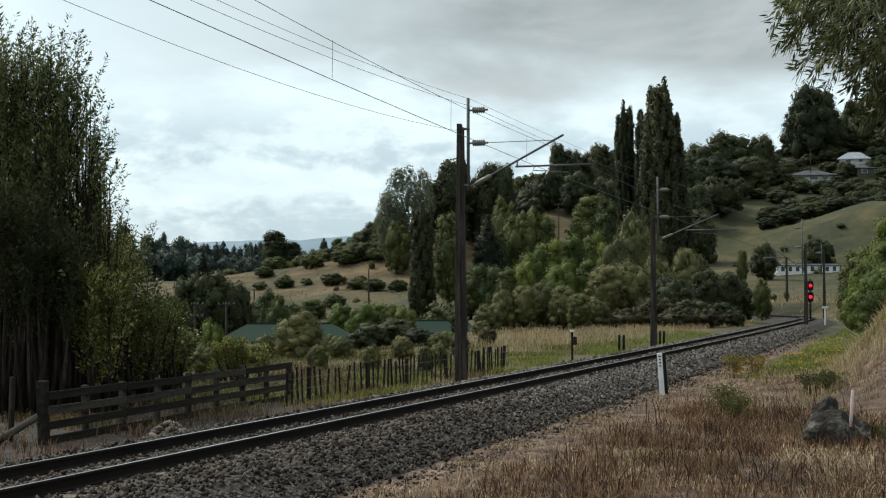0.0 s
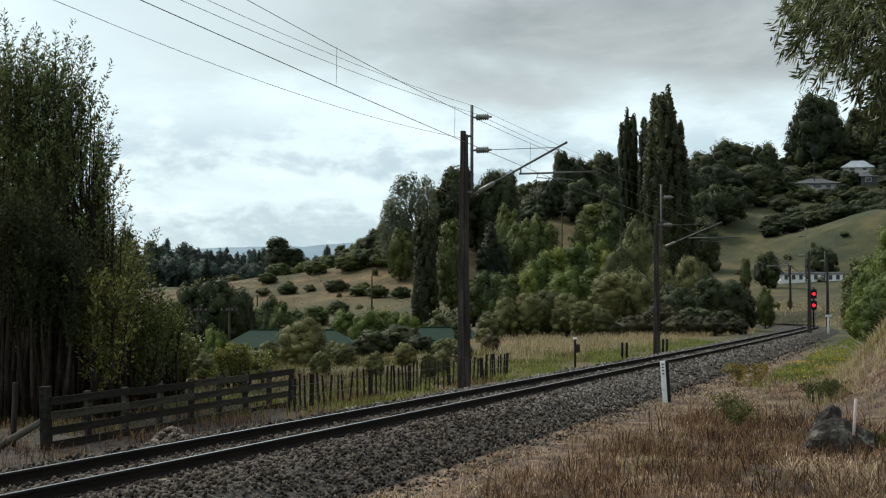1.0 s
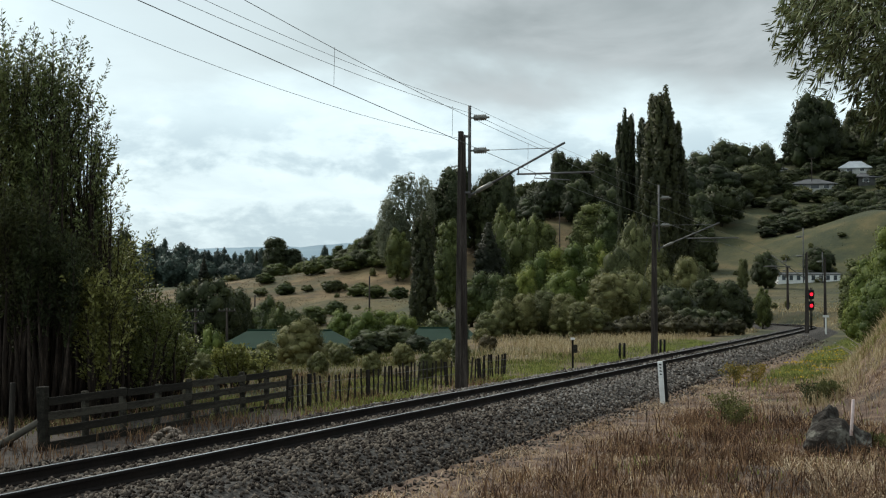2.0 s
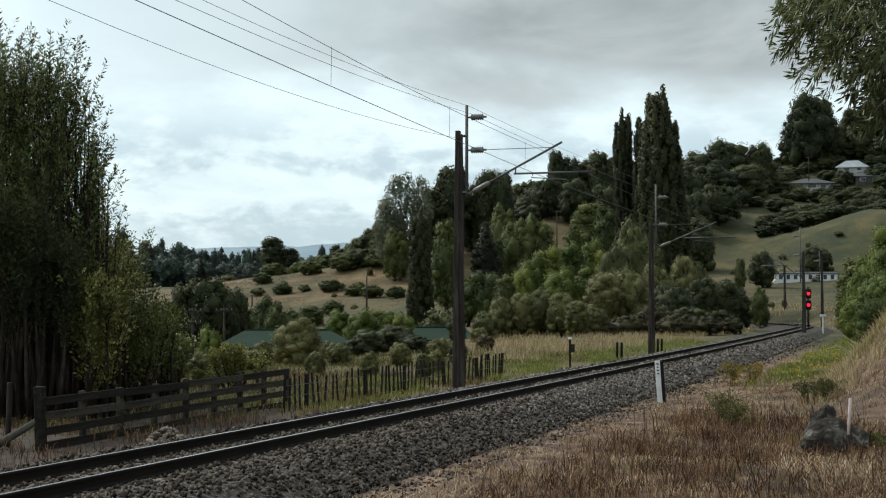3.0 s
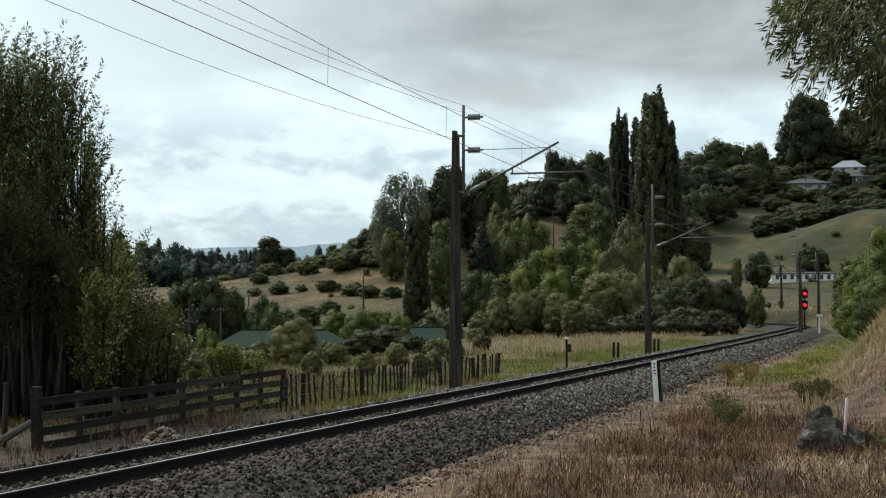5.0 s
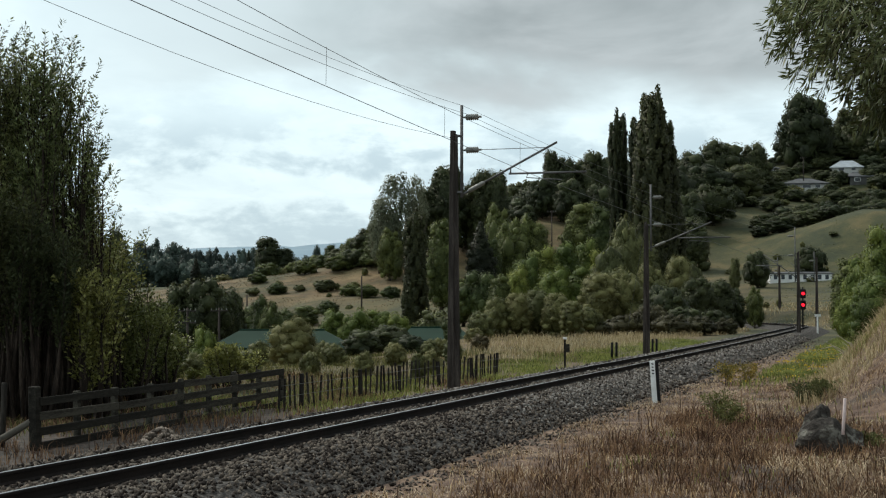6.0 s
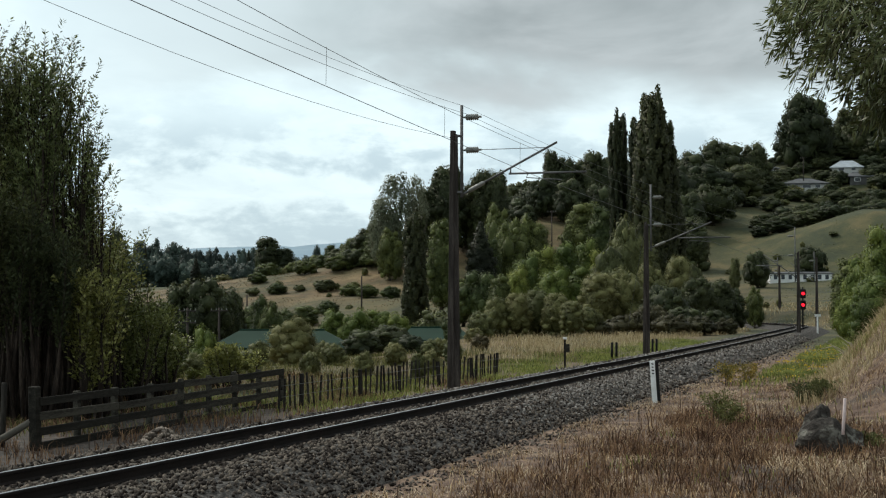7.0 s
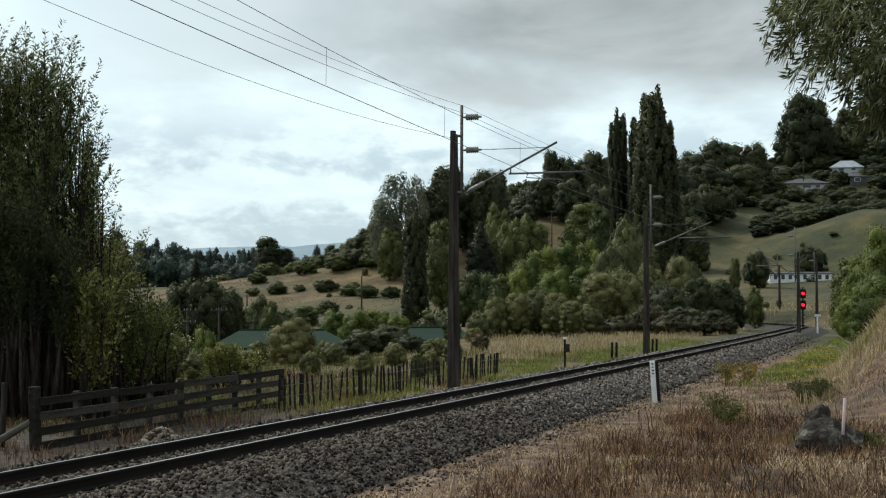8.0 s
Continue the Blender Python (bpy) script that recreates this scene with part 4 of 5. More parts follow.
spread(shrub_small, scatter(30, (-58, 2), (235, 335), (0.8, 2.4), (1.0, 3.2), 25), 26)
spread(shrub_small, scatter(26, (40, 95), (190, 300), (0.5, 1.6), (0.9, 2.4), 32, lambda x, y: off_track(x, y, 10)), 33)
spread(shrub_small, scatter(34, (78, 128), (345, 412), (1.2, 3.0), (2.0, 5.0), 34, lambda x, y: x / y > 0.215), 35)
for group in (broad, mid, willow, shrub, poplar, far_tree, dark_small, mid_small, shrub_small, gum, brush, conifer):
    retire(group)


# ---- fences ----
def make_board_fence():
    """Posts and four rails between the two ends."""
    a, b = Vector((-6.91, 25.00, -0.54)), Vector((-3.96, 36.00, -0.57))
    ob = thing("board_fence", (a.x, a.y, 0), "dark weathered timber post and rail fence", "fence")
    d = Vector((b.x - a.x, b.y - a.y, 0))
    length = d.length
    turn = math.degrees(math.atan2(d.y, d.x))
    ob.matrix_basis = pose(a.x, a.y, 0, 0, 0, turn)
    rng = random.Random(4)
    n = 8
    for i in range(n + 1):
        x = length * i / n
        bm = bmesh.new()
        big = i == 0
        box(bm, (0.16 if big else 0.12, 0.16 if big else 0.1, 1.45 if big else 1.3), pose(0, 0, 0), 0.012)
        p = part("post", bm, M["board"], ob)
        w = Vector((a.x, a.y, 0)) + d * (i / n)
        p.matrix_basis = pose(x, 0, ground_z(w.x, w.y) + (0.36 if big else 0.27), rng.uniform(-2, 2), rng.uniform(-2, 2), 0)
    for k, z in enumerate((0.93, 0.68, 0.43, 0.18)):
        for i in range(0, n, 2):
            bm = bmesh.new()
            box(bm, (length / n * 2 - 0.01, 0.03, 0.14), None, 0.006)
            p = part("rail", bm, M["board"], ob)
            p.matrix_basis = pose(length / n * (i + 1), -0.075, -0.63 + z + rng.uniform(-0.015, 0.015), 0, rng.uniform(-0.5, 0.5), 0)
    bm = bmesh.new()
    tube(bm, [(-0.02, 0.02, 0.0), (-0.12, 0.45, -0.27), (-0.2, 0.95, -0.56)], [0.055, 0.065, 0.07], 8)
    part("brace", bm, M["brace_wood"], ob, "slanting timber brace", True)


def make_batten_fence():
    rng = random.Random(9)
    ob = thing("batten_fence", (0, 0, 0), "old leaning dark batten and wire fence", "fence")
    meshes = []
    for k in range(4):
        bm = bmesh.new()
        wide = (0.04, 0.05, 0.045, 0.085)[k]
        box(bm, (wide, 0.04 if k < 3 else 0.11, 1.1), pose(0, 0, 0), 0.006)
        meshes.append(part("batten" if k < 3 else "post", bm, M["batten"], ob))
    used = set()
    for i in range(50):
        s = 30.6 + i * 0.37 + rng.uniform(-0.07, 0.07)
        k = 3 if i % 9 == 4 else rng.randrange(3)
        p = on_track(s, -4.35 - 0.1 * math.sin(i * 0.3))
        if k in used:
            o = new(meshes[k].name.split(".")[0], meshes[k].data)
            o.parent = ob
        else:
            o = meshes[k]
            used.add(k)
        o.matrix_basis = pose(p.x, p.y, ground_z(p.x, p.y) + 0.27 + rng.uniform(-0.07, 0.05), rng.gauss(0, 2), rng.gauss(0, 2.2) * (2.5 if i % 11 > 8 else 1), track_turn(s) + rng.uniform(-20, 20))
    for z in (0.1, -0.15):
        bm = bmesh.new()
        tube(bm, [on_track(s, -4.3, z) for s in np.arange(30.6, 50, 1.5)], 0.005, 4)
        part("fence_wire", bm, M["wire"], ob)


make_board_fence()
make_batten_fence()


# ---- the near trees ----
def shoot_leaves(starts, ends, per, length, width, rng, droop=0.0, spray=0.1):
    """Leaves set along shoots that run from starts to ends; droop bends the shoot down towards its tip."""
    n = len(starts)
    k = rng.random((n, per)) ** 0.8
    p = starts[:, None] + (ends - starts)[:, None] * k[..., None]
    p[..., 2] -= droop * k ** 2
    d = unit(ends - starts)[:, None] * np.ones((1, per, 1))
    side = unit(np.cross(d, rng.normal(0, 1, (n, per, 3))))
    w = unit(d * 0.7 + side * 0.9 + np.array([0, 0, -0.5 * (droop > 0)]))
    c = p + side * spray * rng.random((n, per, 1)) + w * length * 0.4
    normal = unit(np.cross(w, rng.normal(0, 1, (n, per, 3))))
    c, w, normal = (a.reshape(-1, 3) for a in (c, w, normal))
    u = np.cross(normal, w)
    L = (length * rng.uniform(0.6, 1.25, len(c)))[:, None]
    W = (width * rng.uniform(0.7, 1.2, len(c)))[:, None]
    v = np.stack([c - w * L / 2, c + u * W / 2 - w * L * 0.1, c + w * L / 2 + normal * L * 0.08, c - u * W / 2 - w * L * 0.1], 1).reshape(-1, 3)
    b = 4 * np.arange(len(c))[:, None]
    return v, np.concatenate([b + np.array([[0, 1, 2]]), b + np.array([[0, 2, 3]])])


def make_sucker_tree(at, top, wide, shoots, seed, label, mat="leaf_near", low=0.42, per=38, leaf=(0.12, 0.036), reach=(0.02, 0.2), spray=0.03, thick=1.0):
    """A many-stemmed tree: upright stems that end in leafy shoots."""
    rng = np.random.default_rng(seed)
    z = ground_z(*at)
    tall = top - z
    ob = thing("tree", (*at, z - 0.05), label, "tree", "trees beside the fence")
    bm = bmesh.new()
    stems = []
    for i in range(11):
        a, r = rng.uniform(0, 6.28), wide * 0.5 * rng.uniform(0.1, 0.9)
        q = Vector((math.cos(a) * r, math.sin(a) * r, tall * rng.uniform(0.62, 0.9)))
        foot = Vector((q.x * 0.5, q.y * 0.5, 0))
        pts = [foot, foot.lerp(q, 0.35) + Vector((rng.normal(0, 0.06), rng.normal(0, 0.06), 0)) * thick, foot.lerp(q, 0.7), q]
        tube(bm, pts, [0.06 * thick, 0.045 * thick, 0.022 * thick, 0.006 * thick], 6)
        stems.append((foot, q))
    sf, sq = np.array([s[0] for s in stems]), np.array([s[1] for s in stems])
    j = rng.integers(0, len(stems), shoots)
    k = low + (1 - low) * rng.random(shoots) ** 0.6
    st = sf[j] + (sq - sf)[j] * k[:, None]
    a = rng.uniform(0, 6.28, shoots)
    out = rng.uniform(*reach, shoots) * tall * 0.45
    en = st + np.stack([np.cos(a) * out, np.sin(a) * out, rng.uniform(0.6, 1.9, shoots) * min(1.0, tall / 3)], 1)
    en[:, 2] = np.minimum(en[:, 2], tall * rng.uniform(0.84, 1.08, shoots))
    v, t = shoot_leaves(st, en, per, *leaf, rng, spray=spray)
    soup("crown", v, t, M[mat], ob)
    for i in range(0, shoots, 2):
        tube(bm, [st[i], en[i]], [0.012 * thick, 0.004 * thick], 3, False)
    part("trunk", bm, M["dark_bark"], ob, "bundle of thin brown stems and twigs", True)
    return ob


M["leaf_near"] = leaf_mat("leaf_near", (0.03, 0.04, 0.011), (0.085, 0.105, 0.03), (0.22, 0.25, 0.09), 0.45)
M["leaf_bush"] = leaf_mat("leaf_bush", (0.058, 0.066, 0.017), (0.13, 0.145, 0.038), (0.25, 0.265, 0.08), 0.45)
NEAR_LABEL = "tall dense many-stemmed tree with grey-green leaves beside the fence"
for i, (x, y, top, wide, shoots) in enumerate((
    (-10.45, 33.00, 9.10, 2.2, 300), (-10.14, 34.00, 8.98, 1.0, 170), (-9.44, 33.00, 8.35, 1.3, 230), (-8.89, 32.50, 8.20, 1.0, 170), (-8.87, 34.00, 8.17, 0.9, 110),
    (-8.05, 33.20, 6.55, 0.7, 40), (-7.98, 33.60, 5.80, 0.6, 18), (-7.90, 34.20, 4.30, 0.7, 22), (-8.35, 33.00, 7.76, 0.7, 80), (-8.58, 35.00, 6.87, 0.8, 34), (-8.51, 35.50, 6.67, 0.7, 22), (-10.57, 36.00, 5.27, 2.2, 240), (-9.81, 36.50, 4.05, 1.8, 220),
    (-9.46, 31.00, 4.33, 2.0, 240), (-8.63, 31.00, 3.73, 1.8, 220), (-8.19, 32.00, 3.42, 1.3, 140),
)):
    # low, wide trees take leaf_dark: the clump's inner shade as leaf colour
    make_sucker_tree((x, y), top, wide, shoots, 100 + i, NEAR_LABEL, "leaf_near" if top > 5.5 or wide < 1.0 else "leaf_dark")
# backdrop trees added behind the clump, dark leaves imitating its shade
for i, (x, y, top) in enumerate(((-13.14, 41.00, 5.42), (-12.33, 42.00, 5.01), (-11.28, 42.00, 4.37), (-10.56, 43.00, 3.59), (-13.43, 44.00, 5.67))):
    make_sucker_tree((x, y), top, 2.6, 330, 160 + i, "dense tree added behind the others, leaves darkened for shade", "leaf_dark", 0.03, 34, (0.2, 0.12), (0.05, 0.35), 0.2)
BUSH_LABEL = "leafy olive green bush with bare twigs behind the fence"
for i, (x, y, top, wide, shoots) in enumerate((
    (-8.33, 35.00, 3.90, 1.1, 90), (-8.19, 37.00, 3.79, 1.2, 70), (-7.37, 34.00, 2.27, 2.0, 150), (-7.18, 36.00, 1.94, 1.9, 130),
    (-7.21, 38.00, 1.21, 1.8, 110), (-7.55, 32.00, 2.68, 1.8, 200), (-5.96, 42.00, 0.81, 1.8, 110),
    (-7.09, 44.00, 0.08, 1.5, 70),
)):
    b = make_sucker_tree((x, y), top, wide, shoots, 130 + i, BUSH_LABEL, "leaf_bush", 0.1, 34, (0.1, 0.05), (0.1, 0.5), 0.1)
    tagged(b, BUSH_LABEL, "bush", "bushes behind the fence")
    b.name = "bush"


def make_willow():
    """The overhanging tree beside the camera: only its drooping outer twigs come into view."""
    rng = np.random.default_rng(77)
    x, y = 5.4, 12.2
    z = ground_z(x, y)
    ob = thing("willow_tree", (x, y, z), "overhanging willow with drooping narrow grey-green leaves", "tree")
    bm = bmesh.new()
    tube(bm, [(0, 0, -0.1), (0.05, 0, 1.5), (-0.05, 0.05, 3.0), (0, 0, 4.6)], [0.24, 0.2, 0.16, 0.09], 10)
    centre, rad = np.array([-0.72, -0.7, 4.38 - z]), np.array([2.2, 2.0, 0.95])
    n = 1400
    d = unit(rng.normal(0, 1, (n, 3)))
    ends = centre + d * rad * (0.45 + 0.55 * rng.random((n, 1)) ** 0.45)
    low = rng.random(n) < 0.32
    ends[low] = np.array([-0.5, -0.4, 3.75 - z]) + d[low] * np.array([1.6, 1.4, 0.75]) * (0.4 + 0.6 * rng.random((low.sum(), 1)) ** 0.5)
    for i in range(26):
        e = ends[i]
        m = Vector(e) * 0.55 + Vector((0, 0, 2.6))
        m.z = max(m.z, e[2] + 0.1)
        tube(bm, [(0, 0, 3.0 + 1.4 * rng.random()), m, Vector(e)], [0.06, 0.03, 0.008], 5, False)
    start = ends + np.stack([-d[:, 0] * 0.25, -d[:, 1] * 0.25, np.abs(rng.normal(0.1, 0.08, n))], 1)
    v, t = shoot_leaves(start, ends, 44, 0.1, 0.019, rng, droop=0.2, spray=0.08)
    soup("crown", v, t, M["leaf_willow"], ob)
    for i in range(n):
        a, b = Vector(start[i]), Vector(ends[i])
        tube(bm, [a, a.lerp(b, 0.5) - Vector((0, 0, 0.07)), b - Vector((0, 0, 0.28))], [0.006, 0.004, 0.002], 3, False)
    part("trunk", bm, M["bark"], ob, "brown bark trunk, limbs and twigs", True)


make_willow()


# ---- grass ----
def make_grass(name, x, y, tall, wide, lean, mat, seed, label, category="grass", sink=0.02):
    rng = np.random.default_rng(seed)
    n = len(x)
    z = height(x, y) - sink
    h = tall * rng.uniform(0.45, 1.25, n)
    a, b = rng.uniform(0, 6.28, n), rng.uniform(0, 6.28, n)
    l = h * lean * rng.random(n)
    w = wide * rng.uniform(0.6, 1.4, n) / 2
    base = np.stack([x, y, z], 1)
    side = np.stack([np.cos(b) * w, np.sin(b) * w, np.zeros(n)], 1)
    bow = np.stack([np.cos(a) * l * 0.35, np.sin(a) * l * 0.35, h * 0.6], 1)
    tip = np.stack([np.cos(a) * l, np.sin(a) * l, h * (1 - 0.2 * lean)], 1)
    v = np.stack([base - side, base + side, base + bow + side * 0.7, base + bow - side * 0.7, base + tip], 1).reshape(-1, 3)
    k = 5 * np.arange(n)[:, None]
    t = np.concatenate([k + np.array([[0, 1, 2]]), k + np.array([[0, 2, 3]]), k + np.array([[3, 2, 4]])])
    ob = soup(name, v, t, M[mat])
    return tagged(ob, label, category, kind="stuff")


def strip(n, s0, s1, e0, e1, seed, size=2.0, thick=-0.1, bias=1.0, x_least=-999):
    """Tufted places along the line, between two distances to its right."""
    rng = np.random.default_rng(seed)
    s = s0 + (s1 - s0) * rng.random(n) ** bias
    e = e0 + (e1 - e0) * rng.random(n)
    s = s + 5 * wave(e * 3, s, 9, seed) * ramp01(s, 20, 40) + rng.normal(0, 1.2, n)
    e = e + (0.12 + 0.05 * abs(e1 - e0)) * (wave(s, e, 4.3, seed) + rng.normal(0, 0.5, n)) * np.sign(e0)
    e = np.where(e0 > 0, np.maximum(e, e0 - 0.15), np.minimum(e, e1 + 0.1))
    x, y, h = (np.interp(s, TS, a) for a in (TX, TY, TH))
    x, y = x + e * np.cos(h), y - e * np.sin(h)
    keep = wave(x, y, size, seed * 0.7) + rng.normal(0, 0.25, n) > thick
    keep &= x + rng.normal(0, 1.5, n) > x_least
    x, y = x[keep], y[keep]
    # gather into tufts
    k = 0.14
    gx, gy = np.round(x / k), np.round(y / k)
    tx, ty = (gx + 0.8 * np.sin(gx * 12.9 + gy * 78.2)) * k, (gy + 0.8 * np.sin(gx * 39.3 + gy * 11.1)) * k
    pull = rng.random(len(x)) * 0.6
    return x + (tx - x) * pull, y + (ty - y) * pull


make_grass("matted_straw", *strip(40000, 13, 60, 2.9, 9, 11, 2.3, 0.1, 1.3), 0.15, 0.009, 3.2, "straw", 11, "flattened pale straw beside the ballast")
make_grass("dry_grass", *strip(38000, 14, 60, 3.1, 12, 1, 2.2, 0.05, 1.5), 0.19, 0.010, 1.7, "dry_grass", 1, "dry straw-brown grass beside the ballast")
make_grass("brown_thatch", *strip(46000, 13, 50, 3.3, 12, 21, 2.1, -0.25, 1.5), 0.11, 0.011, 2.4, "thatch", 21, "short matted red-brown dead grass")
make_grass("dead_weeds", *strip(42000, 12, 27, 4.3, 12, 2, 1.5, 0.05, 1.2), 0.33, 0.011, 1.3, "dead_weed", 2, "dead dark brown weeds in the dry grass", "weeds")
make_grass("weed_stalks", *strip(2600, 12, 34, 4.0, 12, 12, 1.3, 0.3, 1.1), 0.5, 0.018, 0.6, "dead_weed", 12, "upright dark brown dock stalks", "weeds")
make_grass("green_tufts", *strip(7000, 20, 46, 5.0, 10, 13, 2.6, 0.6, 1.0), 0.2, 0.018, 0.9, "green_grass", 13, "green weeds among the dry grass", "weeds")
make_grass("bank_grass", *strip(32000, 37, 72, 6.8, 14, 3, 3.0, -0.4, 1.2), 0.5, 0.014, 1.4, "tan_grass", 3, "tall dry grass on the bank")
make_grass("green_grass", *strip(36000, 47, 112, 4.2, 8.6, 4, 5.0, -0.35, 1.2), 0.26, 0.02, 1.0, "green_grass", 4, "green weeds and grass beside the railway")
make_grass("yellow_flowers", *strip(1700, 46, 80, 3.9, 7.0, 9, 2.6, 0.35), 0.06, 0.045, 1.5, "yellow_flower", 9, "yellow flowering weeds", "flowers", -0.2)
make_grass("verge_grass", *strip(34000, 32, 100, -7.5, -2.75, 5, 3.0, -0.25, 1.2), 0.24, 0.016, 0.8, "green_grass", 5, "green grass along the fence and ballast")
make_grass("field_grass", *strip(40000, 47, 128, -34, -6.5, 6, 9.0, -0.55, 1.3, 3.0), 0.55, 0.025, 0.8, "tan_grass", 6, "tall pale dry grass in the field")
make_grass("fence_grass", *strip(26000, 12, 46, -13, -2.9, 7, 3.0, -0.05, 1.0), 0.3, 0.013, 1.0, "dead_weed", 7, "dark rough weeds along the timber fence")
make_grass("valley_grass", *strip(40000, 24, 75, -30, -4.9, 8, 4.0, -0.35, 1.0), 0.28, 0.022, 1.2, "rough_grass", 8, "green grass behind the fence")


# ---- line-side things ----
def make_marker_post(at, turn):
    z = ground_z(*at)
    ob = thing("marker_post", (*at, z), "white painted marker post with black side", "post")
    ob.matrix_basis = pose(*at, z, 0, -3.5, turn)
    bm = bmesh.new()
    box(bm, (0.13, 0.10, 1.12), pose(0, 0, 0.5), 0.01)
    part("post", bm, M["white_paint"], ob, "white front")
    bm = bmesh.new()
    box(bm, (0.08, 0.102, 1.10), pose(0.107, 0, 0.49), 0.008)
    part("side", bm, M["black_paint"], ob, "black painted side")
    for z0, w in ((0.98, 0.06), (0.9, 0.045), (0.82, 0.06), (0.74, 0.05)):
        bm = bmesh.new()
        box(bm, (w, 0.006, 0.03), pose(0, -0.053, z0, 0, 20, 0))
        part("mark", bm, M["black_paint"], ob)


make_marker_post((5.32, 37.00), -8)


def make_boulder(at, size, seed, label):
    rng = np.random.default_rng(seed)
    bm = bmesh.new()
    bmesh.ops.create_icosphere(bm, subdivisions=4, radius=1.0)
    cuts = unit(rng.normal(0, 1, (16, 3)))
    off = rng.uniform(0.55, 0.92, 16)
    for v in bm.verts:
        p = np.array(v.co)
        for c, o in zip(cuts, off):
            k = p @ c - o
            if k > 0:
                p = p - c * k * 0.97
        p = p * (1 + 0.1 * noise.noise(Vector(p) * 2.3) + 0.05 * noise.noise(Vector(p) * 6) + 0.03 * noise.noise(Vector(p) * 14))
        v.co = Vector(p * np.array(size))
    ob = part("boulder", bm, M["boulder"], None)
    ob.matrix_basis = pose(at[0], at[1], ground_z(*at) + size[2] * 0.55, 0, 0, seed * 40)
    return tagged(ob, label, "boulder", "boulders")


make_boulder((6.05, 23.75), (0.24, 0.3, 0.6), 3, "grey lichened boulder half sunk in dry grass")
make_boulder((6.08, 23.40), (0.5, 0.38, 0.39), 5, "broad dark grey boulder in dry grass")
make_boulder((6.47, 23.50), (0.28, 0.28, 0.3), 8, "low grey boulder in dry grass")


def make_stone_heap():
    rng = np.random.default_rng(31)
    c = on_track(22.3, -2.75)
    n = 260
    p = rng.normal(0, 0.36, (n, 2)) * np.array([1.3, 0.5])
    d = np.hypot(p[:, 0] / 1.3, p[:, 1] / 0.5)
    h = radians(track_turn(22.3) + 90)
    x, y = c.x + p[:, 0] * math.cos(h) - p[:, 1] * math.sin(h), c.y + p[:, 0] * math.sin(h) + p[:, 1] * math.cos(h)
    z = height(x, y) + 0.34 * np.exp(-(d / 0.45) ** 2) + 0.02
    v, t = BALL
    V = (v[None] * rng.uniform(0.7, 1.25, (n, len(v), 1)) * rng.uniform(0.025, 0.06, (n, 1, 3)) + np.stack([x, y, z], 1)[:, None]).reshape(-1, 3)
    T = (t[None] + len(v) * np.arange(n)[:, None, None]).reshape(-1, 3)
    tagged(soup("stone_heap", V, T, M["heap_stone"]), "heap of brown stones beside the track", "stones", kind="stuff")


M["heap_stone"] = material("heap_stone", ((0.06, 0.048, 0.038), (0.15, 0.12, 0.095), (0.28, 0.23, 0.19)), 2, 20, 0.9, bump=0.4, vary=0.35, random_by="island")
make_stone_heap()


def make_stick(name, foot, top, radius, mat, label, category, group=""):
    bm = bmesh.new()
    f, t = Vector(foot), Vector(top)
    tube(bm, [f, f.lerp(t, 0.5), t - (t - f) * 0.02, t], [radius, radius, radius, radius * 0.8], 8)
    return tagged(part(name, bm, M[mat], None, "", True), label, category, group)


M["pink_paint"] = material("pink_paint", ((0.55, 0.42, 0.4), (0.75, 0.62, 0.6)), 6, 30, 0.7, bump=0.1)
make_stick("stake", (6.18, 22.80, -0.06), (6.22, 22.80, 0.50), 0.025, "pink_paint", "pale pink-white survey stake beside the boulder", "stake")
make_stick("old_post", (-7.62, 25.50, -0.59), (-7.59, 25.50, 0.60), 0.05, "batten", "rough dark post at the end of the fence", "post")
for foot, top in (((7.57, 66.00, -0.50), (7.58, 66.00, 0.26)), ((7.78, 66.00, -0.50), (7.78, 66.00, 0.26)), ((10.25, 72.00, -0.39), (10.26, 72.00, 0.28)), ((10.45, 72.00, -0.39), (10.45, 72.00, 0.28))):
    make_stick("short_post", foot, top, 0.055, "black_paint", "short black timber post beside the railway", "post", "short black posts")


def make_sign_post():
    at = (4.39, 53.00)
    z = ground_z(*at)
    ob = thing("sign_post", (*at, z), "thin post with a small box and white cap", "post")
    bm = bmesh.new()
    box(bm, (0.07, 0.07, 1.3), pose(0, 0, 0.6), 0.006)
    part("post", bm, M["batten"], ob)
    bm = bmesh.new()
    box(bm, (0.16, 0.1, 0.3), pose(0.09, 0, 0.9), 0.01)
    part("box", bm, M["board"], ob, "small brown box")
    bm = bmesh.new()
    box(bm, (0.14, 0.12, 0.08), pose(0.0, 0, 1.26), 0.01)
    part("cap", bm, M["white_paint"], ob, "white cap")


make_sign_post()


